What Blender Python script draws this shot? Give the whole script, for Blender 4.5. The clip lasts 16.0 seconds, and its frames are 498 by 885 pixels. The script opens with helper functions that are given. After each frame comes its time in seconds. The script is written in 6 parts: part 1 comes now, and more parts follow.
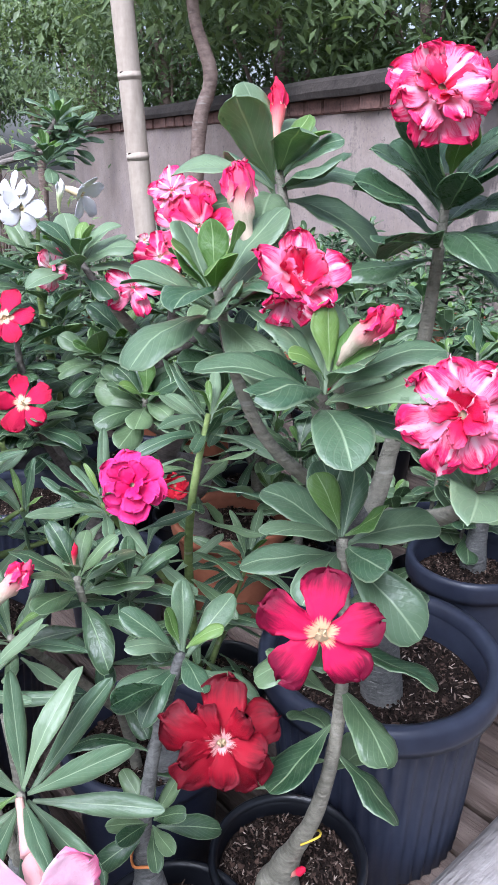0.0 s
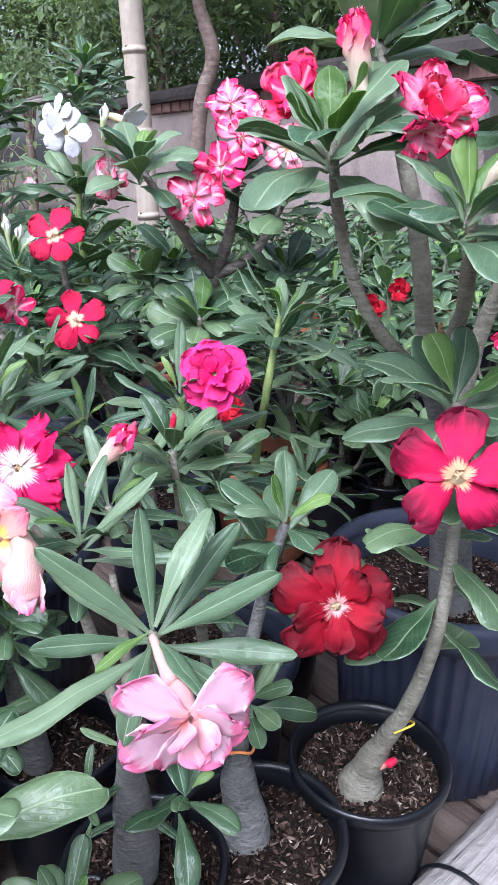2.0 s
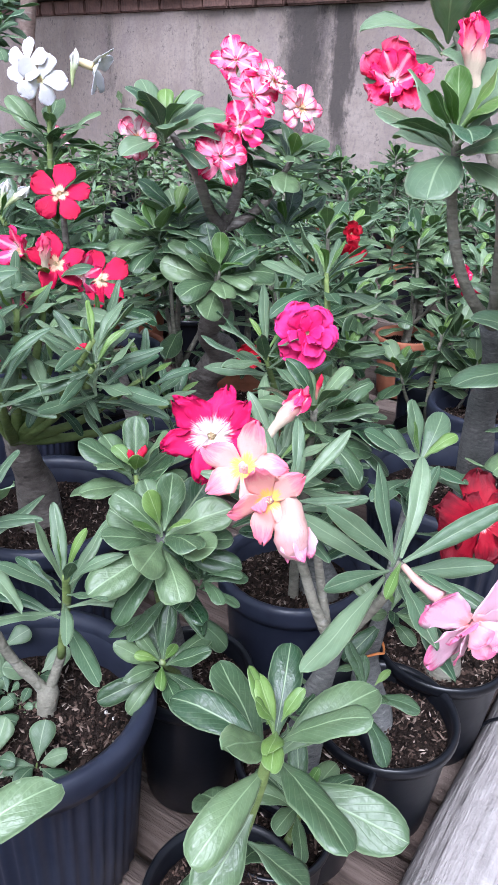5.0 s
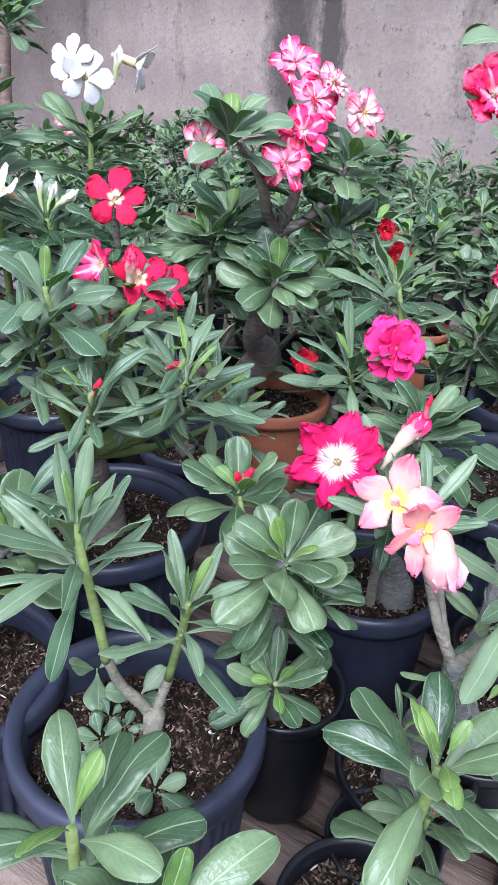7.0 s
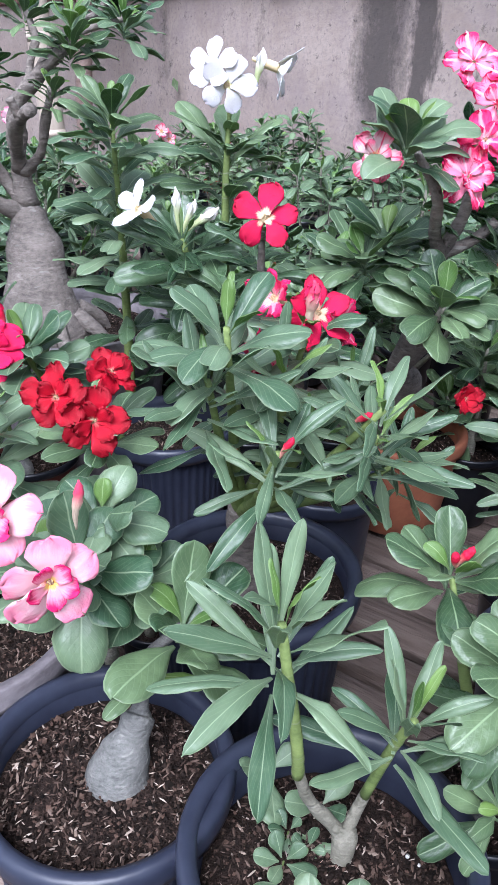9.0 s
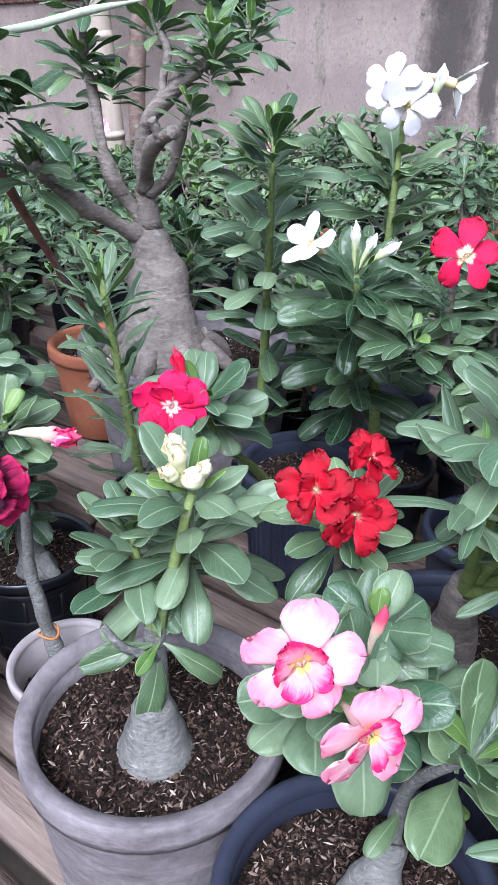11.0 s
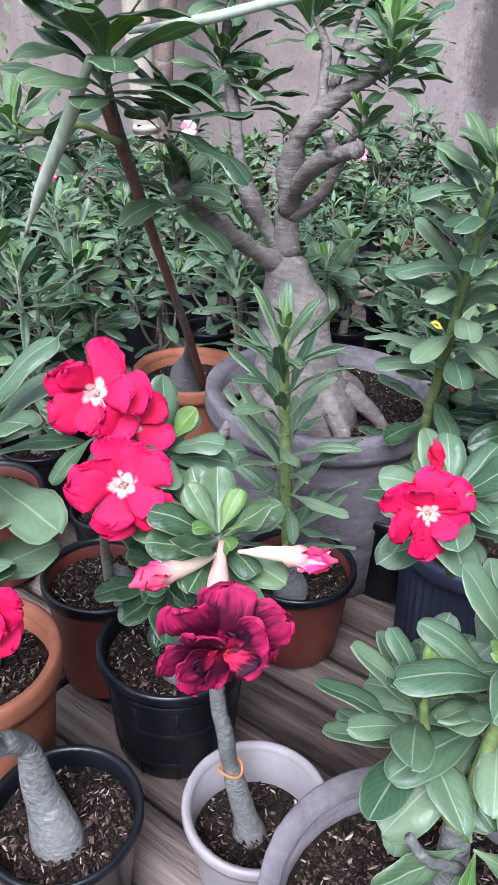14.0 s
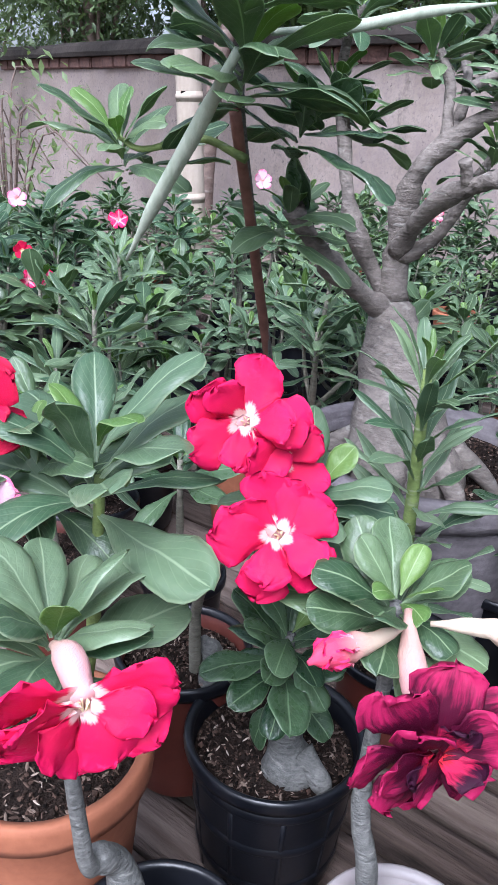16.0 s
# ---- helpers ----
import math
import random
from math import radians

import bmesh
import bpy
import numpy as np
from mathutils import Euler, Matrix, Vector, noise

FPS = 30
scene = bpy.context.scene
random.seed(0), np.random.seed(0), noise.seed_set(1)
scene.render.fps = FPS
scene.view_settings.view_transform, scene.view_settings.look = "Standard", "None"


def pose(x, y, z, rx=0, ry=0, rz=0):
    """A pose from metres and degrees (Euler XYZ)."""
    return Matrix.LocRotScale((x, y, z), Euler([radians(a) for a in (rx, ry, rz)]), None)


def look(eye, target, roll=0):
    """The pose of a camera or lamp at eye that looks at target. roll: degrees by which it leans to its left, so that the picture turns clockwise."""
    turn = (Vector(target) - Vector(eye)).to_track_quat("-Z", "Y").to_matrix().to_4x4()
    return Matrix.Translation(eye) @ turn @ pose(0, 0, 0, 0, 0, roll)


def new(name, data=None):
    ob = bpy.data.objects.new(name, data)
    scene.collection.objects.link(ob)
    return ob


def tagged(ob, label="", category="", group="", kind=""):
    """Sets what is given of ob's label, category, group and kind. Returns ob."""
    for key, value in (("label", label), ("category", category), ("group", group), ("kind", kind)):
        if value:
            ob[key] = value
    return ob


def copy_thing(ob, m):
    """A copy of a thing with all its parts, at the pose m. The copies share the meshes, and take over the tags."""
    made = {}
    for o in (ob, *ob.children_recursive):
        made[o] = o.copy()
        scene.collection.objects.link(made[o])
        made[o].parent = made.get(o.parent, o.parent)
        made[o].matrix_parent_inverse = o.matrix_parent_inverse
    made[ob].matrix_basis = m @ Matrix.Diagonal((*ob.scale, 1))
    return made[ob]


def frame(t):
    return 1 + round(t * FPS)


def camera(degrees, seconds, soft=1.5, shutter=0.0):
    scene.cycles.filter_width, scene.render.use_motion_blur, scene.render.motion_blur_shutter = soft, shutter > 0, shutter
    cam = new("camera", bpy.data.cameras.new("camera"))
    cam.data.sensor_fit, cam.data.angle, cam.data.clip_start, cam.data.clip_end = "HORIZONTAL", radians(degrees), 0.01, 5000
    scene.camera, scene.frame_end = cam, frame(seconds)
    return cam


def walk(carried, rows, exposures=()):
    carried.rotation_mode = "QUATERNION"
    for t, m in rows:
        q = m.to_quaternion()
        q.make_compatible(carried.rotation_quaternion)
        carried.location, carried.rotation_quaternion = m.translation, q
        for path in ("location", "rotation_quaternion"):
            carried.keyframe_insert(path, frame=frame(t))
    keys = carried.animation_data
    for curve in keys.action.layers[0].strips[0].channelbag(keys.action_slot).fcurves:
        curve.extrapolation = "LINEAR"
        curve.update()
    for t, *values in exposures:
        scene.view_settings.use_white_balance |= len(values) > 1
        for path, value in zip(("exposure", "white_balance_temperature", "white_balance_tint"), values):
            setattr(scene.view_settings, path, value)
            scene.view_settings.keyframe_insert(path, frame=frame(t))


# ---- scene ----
cam = camera(36.5, 16.0, 1.3)
METRES, EYE, TILT, LEAN, TURN = 1.5, 0.78, -21.0, 0.0, 0.0
ROWS = [
    (0.0, 0.0, 0.0, 0.0, 0.0, 0.0, -0.0),
    (0.5, -0.0121, -0.0023, -0.0148, -0.71, -0.17, -0.48),
    (1.0, -0.0345, 0.0062, -0.0344, -1.12, -0.19, -0.59),
    (1.5, -0.0492, 0.0113, -0.0548, -1.35, -0.06, -0.55),
    (2.0, -0.0631, 0.0119, -0.0692, -1.24, -0.04, -0.4),
    (2.5, -0.098, 0.0102, -0.0736, -2.21, -0.22, 0.43),
    (3.0, -0.1326, 0.0048, -0.0747, -4.91, -1.08, 1.17),
    (3.5, -0.1676, 0.0071, -0.0733, -8.22, -2.34, 1.68),
    (6.0, -0.2944, -0.0287, -0.0271, -17.0, -7.85, 4.28),
    (6.5, -0.3147, -0.0133, -0.0272, -17.46, -8.05, 4.16),
    (7.0, -0.3313, 0.0124, -0.0116, -17.77, -8.08, 4.08),
    (7.5, -0.3468, 0.0244, 0.0008, -17.99, -7.94, 4.18),
    (8.0, -0.3733, 0.0554, 0.0023, -17.2, -7.75, 3.85),
    (8.5, -0.3867, 0.0833, 0.0091, -15.99, -7.44, 3.7),
    (9.0, -0.3868, 0.1088, 0.0167, -13.53, -7.32, 3.77),
    (9.5, -0.3946, 0.1238, 0.0275, -12.03, -7.28, 3.94),
    (10.0, -0.4209, 0.1483, 0.0463, -11.45, -7.3, 3.9),
    (12.5, -0.5687, 0.2594, 0.0944, -13.14, -8.64, 3.58),
    (13.0, -0.578, 0.2869, 0.1058, -13.44, -8.56, 3.32),
    (13.5, -0.5998, 0.3094, 0.1152, -13.34, -8.55, 3.12),
    (14.0, -0.6172, 0.3411, 0.128, -12.99, -8.63, 2.95),
    (14.5, -0.6347, 0.3582, 0.1402, -12.74, -8.61, 2.88),
    (15.0, -0.6573, 0.3829, 0.1351, -12.66, -8.74, 2.64),
    (15.5, -0.6714, 0.4123, 0.1243, -12.47, -8.74, 2.19),
    (16.0, -0.6752, 0.4268, 0.1044, -12.07, -2.75, 0.86),
]
PATH_POSES = [(t, pose(0, 0, EYE, TILT, LEAN, TURN) @ pose(METRES * x, METRES * y, METRES * z, 90 + pitch, roll, yaw)) for t, x, y, z, yaw, pitch, roll in ROWS]
walk(cam, PATH_POSES, [(0.0, 1.06, 5510.0, 16.0), (16.0, 1.06, 5510.0, 16.0)])

# ---- world and sun: bright overcast ----
world = bpy.data.worlds.new("overcast_sky")
scene.world = world
world.use_nodes = True
wn = world.node_tree.nodes
sky = wn.new("ShaderNodeTexSky")
sky.sky_type = "NISHITA"
sky.sun_disc = False
sky.sun_elevation = radians(60)
sky.sun_rotation = radians(220)
sky.air_density = 1.0
sky.dust_density = 4.0
sky.ozone_density = 1.0
haze = wn.new("ShaderNodeHueSaturation")      # cloud cover takes most of the blue out
haze.inputs["Saturation"].default_value = 0.35
world.node_tree.links.new(sky.outputs[0], haze.inputs["Color"])
world.node_tree.links.new(haze.outputs[0], wn["Background"].inputs[0])
wn["Background"].inputs[1].default_value = 0.13
sun = new("sun", bpy.data.lights.new("sun", "SUN"))
sun.data.energy = 2.6
sun.data.angle = radians(36)
sun.data.color = (1.0, 0.985, 0.97)
sun.matrix_world = look((-0.85, -1.9, 2.5), (0, 0, 0))

UP = Vector((0, 0, 1))
BENCH_U = Vector((0.755, 0.656, 0))      # along the end log
BENCH_V = Vector((-0.656, 0.755, 0))     # along the slats


# ---- materials ----
class Nodes:
    def __init__(self, name):
        self.mat = bpy.data.materials.new(name)
        self.mat.use_nodes = True
        self.tree = self.mat.node_tree
        self.bsdf = self.tree.nodes["Principled BSDF"]

    def add(self, kind, **props):
        n = self.tree.nodes.new("ShaderNode" + kind)
        for k, v in props.items():
            if k == "operation":
                n.operation = v
            elif k == "blend":
                n.blend_type = v
            elif k == "wave":
                n.wave_type = v
        return n

    def put(self, node, socket, value):
        s = node.inputs[socket]
        if isinstance(value, bpy.types.NodeSocket):
            self.tree.links.new(value, s)
        elif isinstance(value, (tuple, list)) and len(value) == 3 and s.type == "RGBA":
            s.default_value = (*value, 1)
        else:
            s.default_value = value

    def math(self, op, a, b=0.0):
        n = self.add("Math", operation=op)
        self.put(n, 0, a)
        self.put(n, 1, b)
        return n.outputs[0]

    def mix(self, f, a, b, blend="MIX"):
        n = self.add("MixRGB", blend=blend)
        self.put(n, 0, f)
        self.put(n, 1, a)
        self.put(n, 2, b)
        return n.outputs[0]

    def noise(self, scale, detail=3.0, rough=0.55, coord="Object", stretch=None):
        tc = self.add("TexCoord")
        n = self.add("TexNoise")
        vec = tc.outputs[coord]
        if stretch:
            m = self.add("Mapping")
            self.put(m, "Vector", vec)
            m.inputs["Scale"].default_value = stretch
            vec = m.outputs[0]
        self.put(n, "Vector", vec)
        n.inputs["Scale"].default_value = scale
        n.inputs["Detail"].default_value = detail
        n.inputs["Roughness"].default_value = rough
        return n.outputs[0]

    def ramp(self, f, *stops):
        n = self.add("ValToRGB")
        el = n.color_ramp.elements
        while len(el) < len(stops):
            el.new(0.5)
        for e, (p, c) in zip(el, stops):
            e.position = p
            e.color = (*c, 1) if len(c) == 3 else c
        self.put(n, 0, f)
        return n.outputs[0]

    def uv(self):
        tc = self.add("TexCoord")
        s = self.add("SeparateXYZ")
        self.put(s, 0, tc.outputs["UV"])
        return s.outputs[0], s.outputs[1]

    def rnd(self):
        return self.add("ObjectInfo").outputs["Random"]

    def bump(self, height, strength=0.3, distance=0.002):
        b = self.add("Bump")
        b.inputs["Strength"].default_value = strength
        b.inputs["Distance"].default_value = distance
        self.put(b, "Height", height)
        self.put(self.bsdf, "Normal", b.outputs[0])

    def done(self, colour, rough=0.6, spec=0.5, metal=0.0, thin=0.0):
        """thin: the share of light that shines through a leaf or petal."""
        self.put(self.bsdf, "Base Color", colour)
        self.put(self.bsdf, "Roughness", rough)
        self.put(self.bsdf, "Specular IOR Level", spec)
        self.put(self.bsdf, "Metallic", metal)
        if thin:
            through_it = self.add("BsdfTranslucent")
            warm = self.mix(1.0, colour, (1.0, 1.0, 0.62), "MULTIPLY")
            bright = self.add("HueSaturation")
            self.put(bright, "Value", 2.1)
            self.put(bright, "Color", warm)
            self.put(through_it, "Color", bright.outputs[0])
            both = self.add("MixShader")
            self.put(both, 0, thin)
            self.put(both, 1, self.bsdf.outputs[0])
            self.put(both, 2, through_it.outputs[0])
            self.put(self.tree.nodes["Material Output"], "Surface", both.outputs[0])
        return self.mat


def gray(v):
    return (v, v, v)


def leaf_material(name, dark, light, rib, gloss):
    m = Nodes(name)
    u, v = m.uv()
    across = m.math("ABSOLUTE", m.math("SUBTRACT", u, 0.5))
    patch = m.noise(3.0, 3.0)
    tone = m.math("ADD", m.math("MULTIPLY", patch, 0.45), m.math("MULTIPLY", m.rnd(), 0.62))
    base = m.ramp(tone, (0.15, dark), (0.62, tuple(0.5 * (a + b) for a, b in zip(dark, light))), (0.95, light))
    vein = m.math("PINGPONG", m.math("SUBTRACT", m.math("MULTIPLY", v, 9.0), m.math("MULTIPLY", across, 7.0)), 0.5)
    vein_mask = m.ramp(vein, (0.0, gray(0.13)), (0.12, gray(0.0)))
    base = m.mix(vein_mask, base, rib)
    stalk = m.ramp(v, (0.02, gray(0.55)), (0.30, gray(0.0)))
    base = m.mix(stalk, base, tuple(0.8 * a for a in rib))
    rib_mask = m.ramp(across, (0.0, gray(0.80)), (0.013, gray(0.66)), (0.030, gray(0.0)))
    base = m.mix(rib_mask, base, rib)
    rim = m.ramp(across, (0.452, gray(0.0)), (0.492, gray(0.62)))
    base = m.mix(rim, base, rib)
    spots = m.ramp(m.noise(11.0, 5.0, 0.7), (0.52, gray(0.0)), (0.72, gray(0.16)))
    base = m.mix(spots, base, (0.24, 0.29, 0.18))
    height = m.math("ADD", m.math("MULTIPLY", rib_mask, -0.9), m.math("MULTIPLY", vein_mask, -0.9))
    m.bump(m.math("ADD", height, m.math("MULTIPLY", m.noise(7.0), 0.9)), 0.16, 0.02)
    rough = m.math("ADD", gloss + 0.06, m.math("MULTIPLY", m.noise(5.0), 0.22))
    return m.done(base, rough, 0.55, 0.0, 0.30)


def petal_material(name, throat, body, edge, stripe=None, a=0.12, b=0.32, c=0.62, stripe_width=0.12, patchy=0.25):
    m = Nodes(name)
    u, v = m.uv()
    across = m.math("ABSOLUTE", m.math("SUBTRACT", u, 0.5))
    streak = m.noise(3.0, 3.0, 0.6, "UV", (5.0, 0.7, 1.0))
    wob = m.math("MULTIPLY", m.math("SUBTRACT", m.math("ADD", m.math("MULTIPLY", m.noise(2.6, 3.0, 0.5), 0.45), m.math("MULTIPLY", streak, 0.55)), 0.5), patchy * 2)
    side = m.math("MULTIPLY", across, 0.35)
    g = m.math("ADD", m.math("ADD", v, wob), side)
    col = m.ramp(g, (a, throat), (b, body), (c, body), (min(c + 0.38, 1.0), edge))
    if stripe:
        s = m.math("ADD", across, m.math("MULTIPLY", wob, 0.25))
        mask = m.ramp(s, (0.0, gray(1.0)), (stripe_width * 0.6, gray(0.8)), (stripe_width * 1.5, gray(0.0)))
        col = m.mix(mask, col, stripe)
    fine = m.noise(30.0, 2.0, 0.6, "UV", (7.0, 0.5, 1.0))
    col = m.mix(m.math("MULTIPLY", fine, 0.22), col, body, "MULTIPLY")
    m.bump(m.math("ADD", fine, m.math("MULTIPLY", m.noise(6.0), 2.0)), 0.3, 0.03)
    return m.done(col, 0.5, 0.25, 0.0, 0.10)


def bark_material(name, dark, light, ring=60.0, depth=1.0):
    m = Nodes(name)
    rings = m.noise(ring * 1.5, 4.0, 0.7, "Object", (0.8, 0.8, 1.5))
    big = m.noise(14.0, 4.0)
    creases = m.noise(ring * 0.9, 3.0, 0.55, "Object", (0.45, 0.45, 2.6))
    blend = m.math("ADD", m.math("ADD", m.math("MULTIPLY", rings, 0.43), m.math("MULTIPLY", creases, 0.18)), m.math("MULTIPLY", big, 0.44))
    col = m.ramp(blend, (0.38, dark), (0.64, light))
    scars = m.ramp(m.noise(ring * 0.8, 2.0, 0.5, "Object", (0.6, 0.6, 2.4)), (0.63, gray(0.0)), (0.72, gray(0.40)))
    col = m.mix(scars, col, (0.40, 0.39, 0.35))
    m.bump(m.math("ADD", m.math("ADD", rings, m.math("MULTIPLY", creases, 0.7)), m.math("MULTIPLY", big, 0.6)), 0.6 * depth, 0.006)
    return m.done(col, 0.68, 0.35)


def plain_material(name, dark, light, scale=12.0, rough=0.5, bump=0.2, distance=0.003, spec=0.5, stretch=None):
    m = Nodes(name)
    n1 = m.noise(scale, 5.0, 0.6, "Object", stretch)
    n2 = m.noise(scale * 7, 3.0)
    col = m.ramp(m.math("ADD", m.math("MULTIPLY", n1, 0.75), m.math("MULTIPLY", n2, 0.28)), (0.3, dark), (0.75, light))
    m.bump(m.math("ADD", n1, m.math("MULTIPLY", n2, 0.5)), bump, distance)
    return m.done(col, m.math("ADD", rough - 0.08, m.math("MULTIPLY", n1, 0.18)), spec)


LEAF = leaf_material("leaf_green", (0.017, 0.057, 0.023), (0.206, 0.294, 0.146), (0.33, 0.44, 0.26), 0.16)
LEAF_BRIGHT = leaf_material("leaf_young", (0.075, 0.165, 0.035), (0.20, 0.31, 0.075), (0.35, 0.46, 0.23), 0.24)
LEAF_PALE = leaf_material("leaf_greyish", (0.040, 0.100, 0.048), (0.240, 0.326, 0.194), (0.34, 0.43, 0.28), 0.20)
LEAF_DEEP = leaf_material("leaf_deep", (0.011, 0.042, 0.017), (0.116, 0.190, 0.094), (0.24, 0.35, 0.20), 0.12)
BARK = bark_material("caudex_bark", (0.068, 0.070, 0.065), (0.225, 0.222, 0.205), 150, 1.0)
BARK_OLD = bark_material("old_bark", (0.070, 0.059, 0.050), (0.255, 0.220, 0.192), 75)
STEM_GREEN = bark_material("green_stem", (0.095, 0.140, 0.040), (0.23, 0.30, 0.095), 60, 0.45)
STEM_GREY = bark_material("grey_green_stem", (0.12, 0.115, 0.085), (0.30, 0.28, 0.22), 90, 0.9)
SOIL = plain_material("dark_potting_soil", (0.004, 0.003, 0.002), (0.055, 0.035, 0.027), 90, 0.9, 1.0, 0.012, 0.15)
CLOD = Nodes("soil_clods")
_r = CLOD.add("NewGeometry").outputs["Random Per Island"]
CLOD = CLOD.done(CLOD.ramp(_r, (0.0, (0.004, 0.003, 0.002)), (0.6, (0.026, 0.017, 0.013)), (1.0, (0.10, 0.062, 0.046))), 0.9, 0.15)
CHIPS = Nodes("husk_chips")
_r = CHIPS.add("NewGeometry").outputs["Random Per Island"]
CHIPS = CHIPS.done(CHIPS.ramp(_r, (0.0, (0.035, 0.022, 0.016)), (0.5, (0.10, 0.066, 0.050)), (0.85, (0.22, 0.165, 0.13)), (1.0, (0.48, 0.40, 0.33))), 0.8, 0.2)
NAVY = plain_material("navy_plastic", (0.014, 0.016, 0.029), (0.039, 0.046, 0.071), 9, 0.32, 0.15, 0.003, 0.36)
BLACK = plain_material("black_plastic", (0.003, 0.0035, 0.005), (0.010, 0.011, 0.015), 9, 0.30, 0.15, 0.003, 0.45)
GREYPOT = plain_material("grey_weathered_pot", (0.080, 0.070, 0.073), (0.275, 0.246, 0.255), 16, 0.74, 0.6, 0.005, 0.3, (1.0, 1.0, 3.0))
WHITEPOT = plain_material("grey_white_plastic", (0.240, 0.212, 0.210), (0.390, 0.350, 0.350), 10, 0.5, 0.15)
TERRA = plain_material("terracotta", (0.22, 0.070, 0.034), (0.40, 0.145, 0.072), 16, 0.75, 0.35)
MAROON = plain_material("maroon_plastic", (0.09, 0.022, 0.016), (0.17, 0.045, 0.03), 9, 0.45, 0.15)
PLANK = Nodes("weathered_slat")
_g = PLANK.noise(9.0, 6.0, 0.65, "Object", (7.0, 0.6, 7.0))
_b = PLANK.noise(3.0, 4.0)
_c = PLANK.ramp(PLANK.math("ADD", PLANK.math("ADD", PLANK.math("MULTIPLY", _g, 0.7), PLANK.math("MULTIPLY", _b, 0.25)), PLANK.math("MULTIPLY", PLANK.rnd(), 0.26)), (0.34, (0.022, 0.015, 0.012)), (0.50, (0.090, 0.064, 0.052)), (0.72, (0.195, 0.150, 0.126)), (0.9, (0.28, 0.228, 0.200)))
PLANK.bump(_g, 1.0, 0.010)
PLANK = PLANK.done(_c, 0.8, 0.25)
LOG = plain_material("weathered_log", (0.17, 0.152, 0.142), (0.45, 0.415, 0.395), 7, 0.82, 1.0, 0.010, 0.2, (0.5, 7.0, 7.0))
BAMBOO = plain_material("dry_bamboo", (0.30, 0.24, 0.19), (0.52, 0.44, 0.36), 5, 0.6, 0.3, 0.004, 0.35, (4.0, 4.0, 0.7))
REDSTICK = plain_material("red_brown_stick", (0.10, 0.045, 0.032), (0.26, 0.125, 0.095), 12, 0.6, 0.4, 0.003, 0.3, (5.0, 5.0, 0.5))
POD = plain_material("seed_pod_skin", (0.28, 0.33, 0.24), (0.48, 0.52, 0.41), 14, 0.6, 0.5, 0.003, 0.3, (9.0, 9.0, 0.5))
ORANGE = plain_material("orange_string", (0.55, 0.16, 0.04), (0.75, 0.28, 0.08), 30, 0.7)
YELLOWTAG = plain_material("yellow_ribbon", (0.6, 0.42, 0.03), (0.75, 0.55, 0.06), 30, 0.6)
BRICK = plain_material("old_brick", (0.07, 0.045, 0.04), (0.24, 0.13, 0.105), 9, 0.9, 0.9, 0.01, 0.2)
COPING = plain_material("mossy_coping", (0.020, 0.018, 0.016), (0.070, 0.058, 0.052), 7, 0.9, 0.9, 0.012, 0.2)
GROUND = plain_material("bare_earth", (0.05, 0.042, 0.034), (0.15, 0.125, 0.10), 3, 0.95, 0.6, 0.02, 0.15)
TREELEAF = leaf_material("tree_leaf", (0.036, 0.068, 0.028), (0.16, 0.22, 0.085), (0.14, 0.20, 0.09), 0.30)
TREEBARK = bark_material("tree_bark", (0.09, 0.06, 0.048), (0.25, 0.18, 0.15), 20)
PEBBLE = plain_material("white_pebble", (0.6, 0.58, 0.55), (0.8, 0.78, 0.75), 30, 0.6)
THROAT = plain_material("flower_tube", (0.55, 0.42, 0.22), (0.75, 0.62, 0.40), 30, 0.55, 0.1, 0.001, 0.3)

